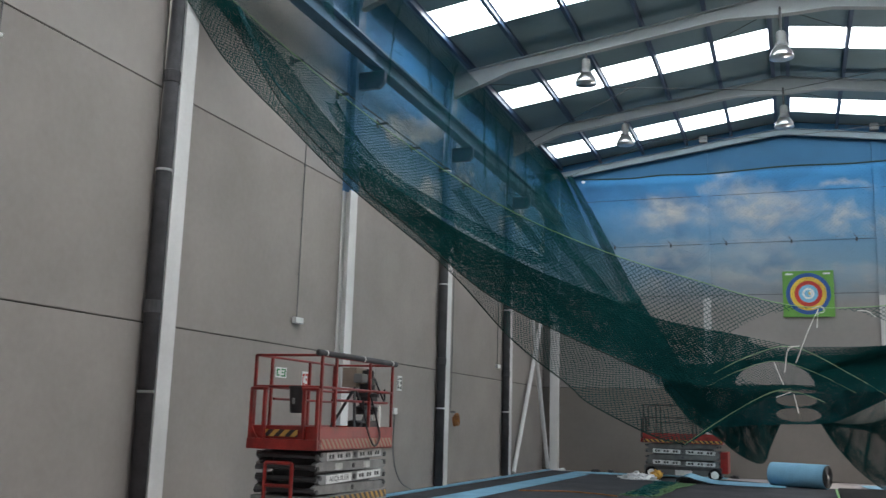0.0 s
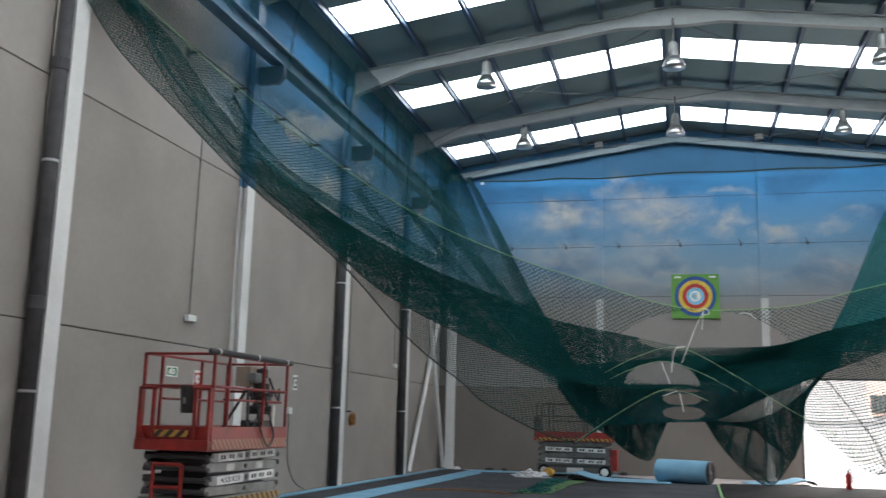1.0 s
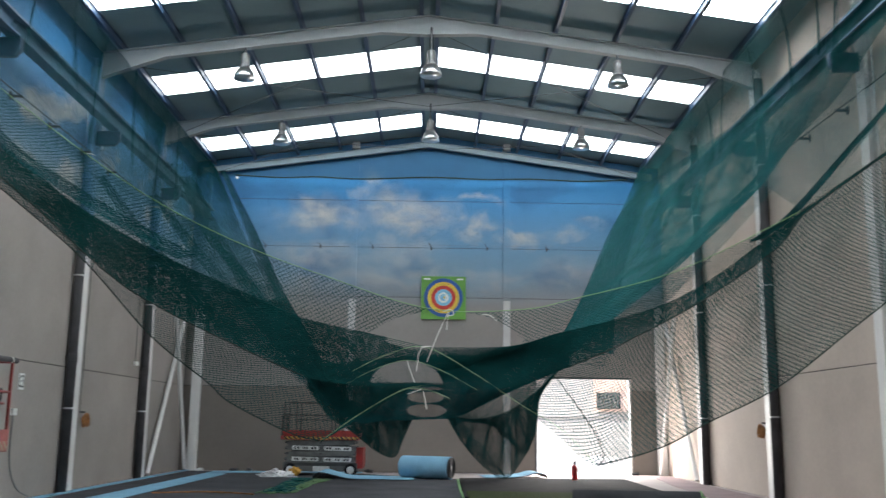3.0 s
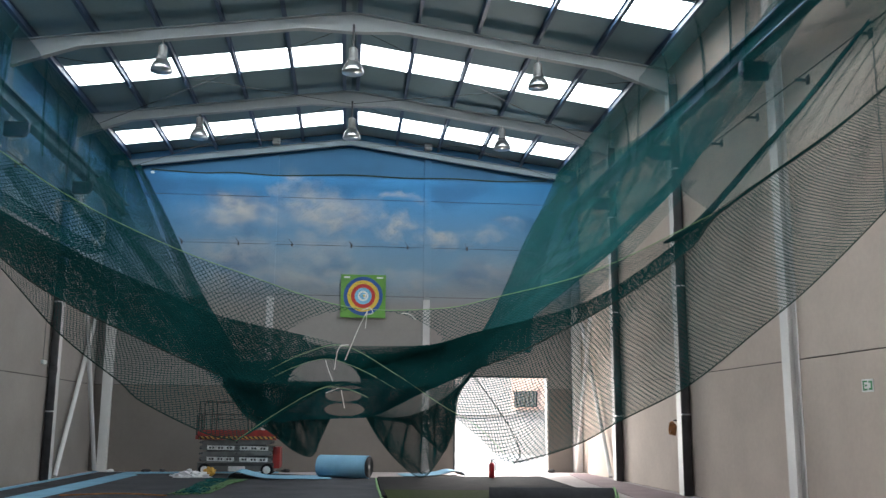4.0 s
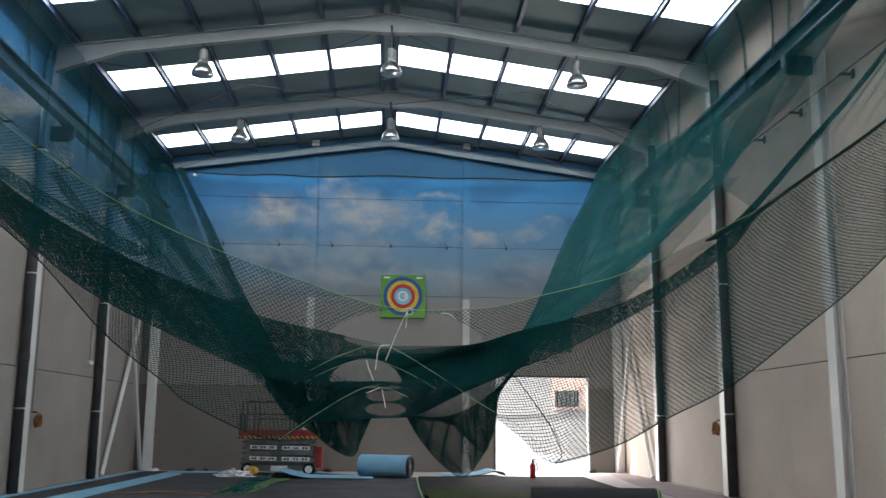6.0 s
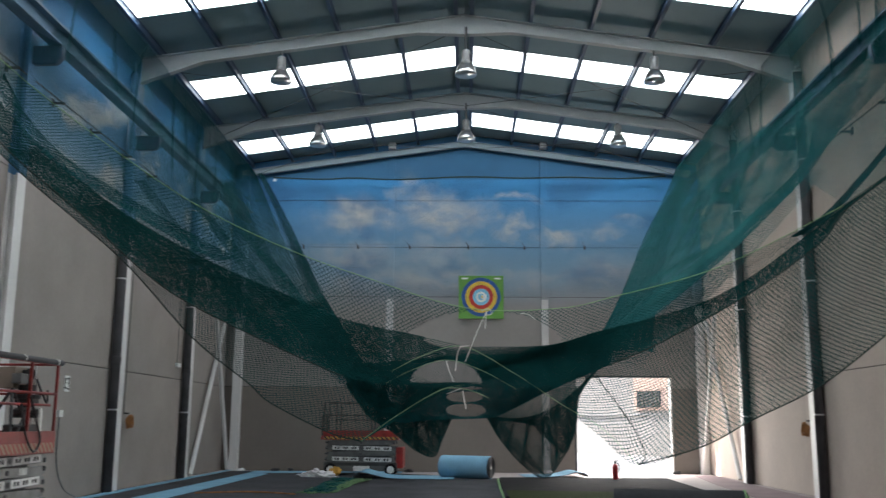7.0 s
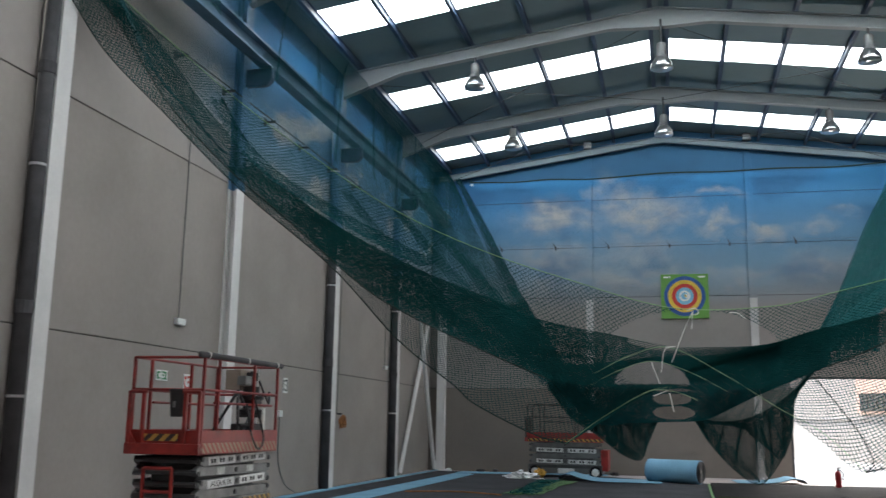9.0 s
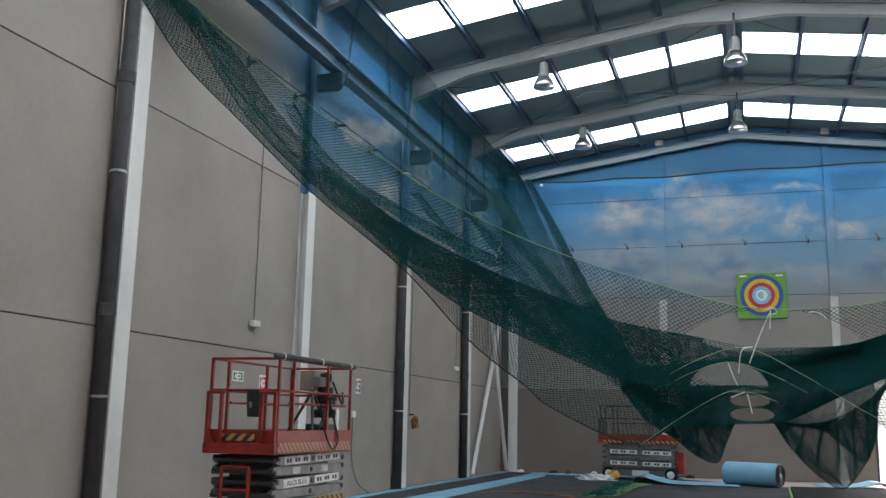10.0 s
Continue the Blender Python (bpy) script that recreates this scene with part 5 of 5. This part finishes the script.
# archery target on the end wall
tg = thing("target", "square green archery target with blue, yellow and red rings", "target")
CX, CZ = 0.64, 6.49
part("board", box(CX - 0.85, CX + 0.85, 35.16, 35.245, CZ - 0.82, CZ + 0.82, 0.01), TARGET_GREEN, tg)
for k, (r, mt) in enumerate(((0.74, T_BLUE), (0.60, T_YELLOW), (0.46, T_RED), (0.32, T_LIGHT), (0.20, LABEL), (0.13, T_LIGHT))):
    part("ring", lathe([(r, 0), (r, 0.006)], 40, axis="y", at=(CX, 35.153 - 0.007 * k, CZ)), mt, tg)
part("emblem", box(CX + 0.02, CX + 0.11, 35.105, 35.11, CZ - 0.08, CZ + 0.08, 0.002), LABEL, tg)
part("emblem", box(CX - 0.0, CX + 0.06, 35.102, 35.104, CZ - 0.04, CZ + 0.05), T_YELLOW, tg)
for s in (-1, 1):
    part("corner_mark", box(CX + s * 0.62 - 0.12, CX + s * 0.62 + 0.12, 35.152, 35.159, CZ + 0.68, CZ + 0.74), LABEL, tg)

# ---- floor coverings ----
def patch(name, outline, z0, z1, material, label, category, group=""):
    ob = part(name, slab(outline, "z", z0, z1), material)
    return tagged(ob, label, category, group)


patch("felt_sheet", [(-7.2, 16.0), (6.2, 16.0), (6.35, 30.3), (1.6, 31.0), (-2.0, 33.6), (-6.9, 33.4)], 0.003, 0.018, CARPET, "charcoal felt sheet laid over the floor", "felt")
patch("felt_sheet", [(-8.65, 15.0), (-7.75, 15.0), (-7.6, 34.6), (-8.45, 34.6)], 0.003, 0.016, CARPET, "charcoal felt strip along the wall", "felt")
patch("foam_strip", [(-7.75, 15.0), (-6.95, 15.0), (-6.7, 32.6), (-7.45, 33.9)], 0.019, 0.03, FOAM_BLUE, "light blue foam strip laid on the felt", "foam strip", "foam strips")
patch("foam_strip", [(-7.45, 33.0), (-2.2, 33.9), (-2.2, 34.6), (-7.45, 34.2)], 0.031, 0.042, FOAM_BLUE, "light blue foam strip across the far end", "foam strip", "foam strips")
patch("foam_strip", [(-8.98, 14.0), (-8.7, 14.0), (-8.55, 35.0), (-8.69, 35.0)], 0.003, 0.03, FOAM_BLUE, "narrow light blue foam strip against the wall", "foam strip", "foam strips")
patch("felt_sheet", [(1.0, 22.5), (6.3, 24.0), (6.45, 30.6), (1.15, 30.3)], 0.02, 0.11, RUBBER, "black rubber sheet laid on the felt", "felt")
patch("turf_sheet", [(1.1, 19.0), (4.9, 18.9), (4.2, 24.0), (1.1, 24.2)], 0.111, 0.13, TURF, "bright green turf offcut on the floor", "turf")
patch("mauve_sheet", [(6.8, 15.0), (8.6, 15.0), (8.85, 34.0), (8.2, 34.2), (7.6, 29.0)], 0.003, 0.014, MAUVE, "mauve floor sheet along the wall", "floor sheet")
tagged(part("green_strip", tube([(1.0, 22.0, 0.05), (1.02, 26.0, 0.05), (1.10, 30.3, 0.05)], 0.03, 6), LIME), "thin lime edging strip on the floor", "strip")


def foam_roll(m, length, radius, material, end_material, label, sheet_mat=None):
    r = thing("foam_roll", label, "roll", m, "rolls")
    prof = [(radius - 0.02, -length / 2), (radius, -length / 2 + 0.015), (radius, length / 2 - 0.015), (radius - 0.02, length / 2)]
    part("outer_wrap", lathe(prof, 36, axis="x", at=(0, 0, radius)), material, r, smooth=False)
    for s in (-1, 1):
        spiral = []
        for k in range(150):
            a = k * 0.28
            rr = 0.09 + (radius - 0.11) * k / 149
            spiral.append((s * (length / 2 + 0.004), rr * math.cos(a), radius + rr * math.sin(a)))
        part("wound_edge", tube(spiral, 0.011, 4), end_material, r, "wound layers seen at the end")
        part("core", lathe([(0.07, -0.01), (0.07, 0.01)], 14, axis="x", at=(s * (length / 2 + 0.002), 0, radius)), BLACK, r, "dark hollow core")
        part("end_face", lathe([(radius - 0.022, -0.002), (radius - 0.022, 0.001)], 30, axis="x", at=(s * (length / 2 + 0.001), 0, radius)), CARPET, r)
    return r


foam_roll(pose(0.10, 31.2, 0.02, 0, 0, -26), 1.75, 0.36, FOAM_BLUE, DARK_METAL, "thick roll of light blue foam on the felt")


def curled_strip(name, pts, width, label):
    """A strip whose end curls up: pts (x, z) along it."""
    s = thing(name, label, "foam strip", group="foam strips")
    line = spline([(x, 0, z) for x, z in pts], 40)
    for nm, mt, off, th in (("face", FOAM_BLUE, 0.0, 0.012), ("backing", BLACK, -0.013, 0.011)):
        bm = bmesh.new()
        rows_ = []
        for x, _, z in line:
            rows_.append([bm.verts.new((x, y, z + off + dzz)) for y in (0, width) for dzz in (0, th)])
        for a, b in zip(rows_, rows_[1:]):
            for i, j in ((0, 1), (1, 3), (3, 2), (2, 0)):
                bm.faces.new((a[i], a[j], b[j], b[i]))
        part(nm, bm, mt, s)
    return s


c1 = curled_strip("curled_foam", [(-3.5, 0.05), (-3.42, 0.17), (-3.2, 0.24), (-2.85, 0.15), (-2.3, 0.05), (-1.2, 0.035), (-0.3, 0.035)], 1.9, "light blue foam strip with a curled black-backed end")
c1.matrix_basis = pose(0, 30.25, 0, 0, 0, 0)
c2 = curled_strip("curled_foam", [(4.5, 0.06), (4.4, 0.16), (4.1, 0.2), (3.8, 0.12), (3.3, 0.05), (2.4, 0.04)], 1.6, "light blue foam strip with a curled black-backed end")
c2.matrix_basis = pose(-0.35, 31.6, 0.0, 0, 0, 4)

# carpet roll in front
big = thing("carpet_roll", "dark charcoal turf roll with bright green ends", "roll", pose(4.12, 18.35, 0.0, 0, 0, -8))
part("outer_wrap", lathe([(0.27, -1.2), (0.285, -1.18), (0.288, 0.0), (0.285, 1.18), (0.27, 1.2)], 30, axis="x", at=(0, 0, 0.29)), CARPET, big, smooth=True)
for k in range(3):
    part("green_edge", lathe([(0.29 - 0.05 * k, 1.2), (0.292 - 0.05 * k, 1.23 + 0.03 * k), (0.25 - 0.05 * k, 1.235 + 0.03 * k)], 26, axis="x", at=(0, 0, 0.30)), LIME if k % 2 == 0 else CARPET, big, "lime green turf edge")

# loose bits
ext = thing("fire_extinguisher", "red fire extinguisher standing on the floor", "extinguisher", pose(4.7, 29.7, 0.11))
part("cylinder", lathe([(0.08, 0.0), (0.09, 0.02), (0.09, 0.38), (0.07, 0.44), (0.03, 0.47)], 18), EXT_RED, ext, smooth=True)
part("valve", box(-0.03, 0.03, -0.02, 0.02, 0.465, 0.54, 0.005), BLACK, ext)
part("handle", box(-0.02, 0.11, -0.015, 0.015, 0.54, 0.57, 0.005), BLACK, ext)
part("hose", tube(spline([(0.04, 0, 0.5), (0.13, 0, 0.42), (0.13, 0, 0.2)], 12), 0.014, 6), BLACK, ext)
pl_ = thing("plastic_bag", "crumpled white plastic sheet on the felt", "plastic", pose(-4.75, 31.4, 0.02))
bm = bmesh.new()
bmesh.ops.create_icosphere(bm, subdivisions=4, radius=1.0)
for v in bm.verts:
    k = 1 + 0.5 * noise.noise(v.co * 3.1) + 0.3 * noise.noise(v.co * 8)
    v.co = Vector((v.co.x * 0.55 * k, v.co.y * 0.35 * k, max(0, v.co.z) * 0.17 * k))
part("film", bm, PLASTIC_WHITE, pl_)
yb = thing("yellow_bag", "small yellow-orange bag by the plastic sheet", "bag", pose(-4.3, 32.0, 0.02))
bm = bmesh.new()
bmesh.ops.create_icosphere(bm, subdivisions=3, radius=1.0)
for v in bm.verts:
    k = 1 + 0.3 * noise.noise(v.co * 2.2)
    v.co = Vector((v.co.x * 0.2 * k, v.co.y * 0.16 * k, (v.co.z + 0.9) * 0.15 * k))
part("sack", bm, YELLOW, yb)
heap = thing("net_offcut", "limp heap of green netting and rope on the felt", "net")
bm = bmesh.new()
rnd = random.Random(4)
for k in range(26):
    f = k / 25
    x0 = -3.95 + rnd.uniform(-0.1, 0.1)
    pts = [(-3.95 + 0.55 * f + rnd.uniform(-0.25, 0.25) * (1 - t) + 0.45 * t + 0.1 * math.sin(t * 9 + k), 24.0 + 6.0 * t + rnd.uniform(-0.2, 0.2), 0.035 + 0.05 * rnd.random() * (1 - abs(2 * t - 1))) for t in np.linspace(0, 1, 9)]
    tube(spline(pts, 24), 0.016, 4, bm=bm)
tagged(part("cords", bm, DULL_GREEN, heap), "limp dull green cords", kind="stuff")
bm = bmesh.new()
for k in range(20):
    pts = [(-3.8 + rnd.uniform(-0.25, 0.5), 24.2 + 5.6 * t + rnd.uniform(-0.3, 0.3), 0.03 + 0.06 * rnd.random()) for t in np.linspace(0, 1, 8)]
    tube(spline(pts, 22), 0.016, 4, bm=bm)
tagged(part("tangle", bm, NET_GREEN, heap), "tangled green cords", kind="stuff")
hz = thing("orange_hose", "thin orange hose lying across the felt", "hose")
part("hose", tube(spline([(-6.6, 23.6, 0.04), (-5.6, 24.1, 0.04), (-4.9, 24.0, 0.04), (-4.1, 23.5, 0.04)], 40), 0.02, 6), ORANGE, hz)
for k, (x, y) in enumerate(((-8.1, 34.6), (-6.9, 34.8), (-6.3, 34.7), (-5.4, 34.9), (-2.0, 34.9), (7.75, 35.0), (3.1, 34.6))):
    deb = thing("debris", "small dark lump of packing at the wall foot", "debris", pose(x, y, 0.0, 0, 0, 40 * k), "floor debris")
    bm = bmesh.new()
    bmesh.ops.create_icosphere(bm, subdivisions=2, radius=1.0)
    for v in bm.verts:
        kk = 1 + 0.4 * noise.noise(v.co * 2 + Vector((k, 0, 0)))
        v.co = Vector((v.co.x * 0.16 * kk, v.co.y * 0.1 * kk, max(0, v.co.z + 0.5) * 0.08 * kk))
    part("lump", bm, BLACK if k % 3 else PLASTIC_WHITE, deb)

# ---- outside the door ----
ground = tagged(part("ground", box(-400, 400, BACK + 0.31, 800, -0.32, -0.02), YARD), "pale sunlit concrete yard", "ground", kind="structure")
house = thing("white_building", "sunlit white rendered building across the yard with a salmon window bay", "building", pose(10.95, 55.8, 0, 0, 0, -54))
part("wall", box(-18, 16, 0, 8, -0.02, 9, 0.02), RENDER_WHITE, house)
part("bay", box(-1.2, 2.4, -0.2, -0.001, 2.6, 9), SALMON, house, "salmon brick bay")
win = part("window", box(-0.9, 0.9, -0.3, -0.201, 2.75, 3.7), GLASS_DARK, house, "dark window with bars")
for k in range(5):
    part("bar", box(-0.72 + 0.35 * k, -0.70 + 0.35 * k, -0.34, -0.301, 2.75, 3.7), LAMP_GREY, win)
part("lintel", box(-1.1, 1.1, -0.32, -0.201, 3.72, 3.92), SALMON, house)
part("ledge", box(-18, 16, -0.12, -0.001, 2.3, 2.42), YARD, house)
# door frame
dr = tagged(new("door_1"), "wide open loading doorway with a dark steel frame", "door", kind="structure")
part("jamb", box(DOOR_X0 - 0.07, DOOR_X0, BACK - 0.03, BACK + 0.28, 0, DOOR_Z), DARK_METAL, dr)
part("jamb", box(DOOR_X1, DOOR_X1 + 0.06, BACK - 0.03, BACK + 0.28, 0, DOOR_Z), WHITE_STEEL, dr)
part("lintel", box(DOOR_X0 - 0.07, DOOR_X1 + 0.06, BACK - 0.03, BACK + 0.28, DOOR_Z, DOOR_Z + 0.05), DARK_METAL, dr)
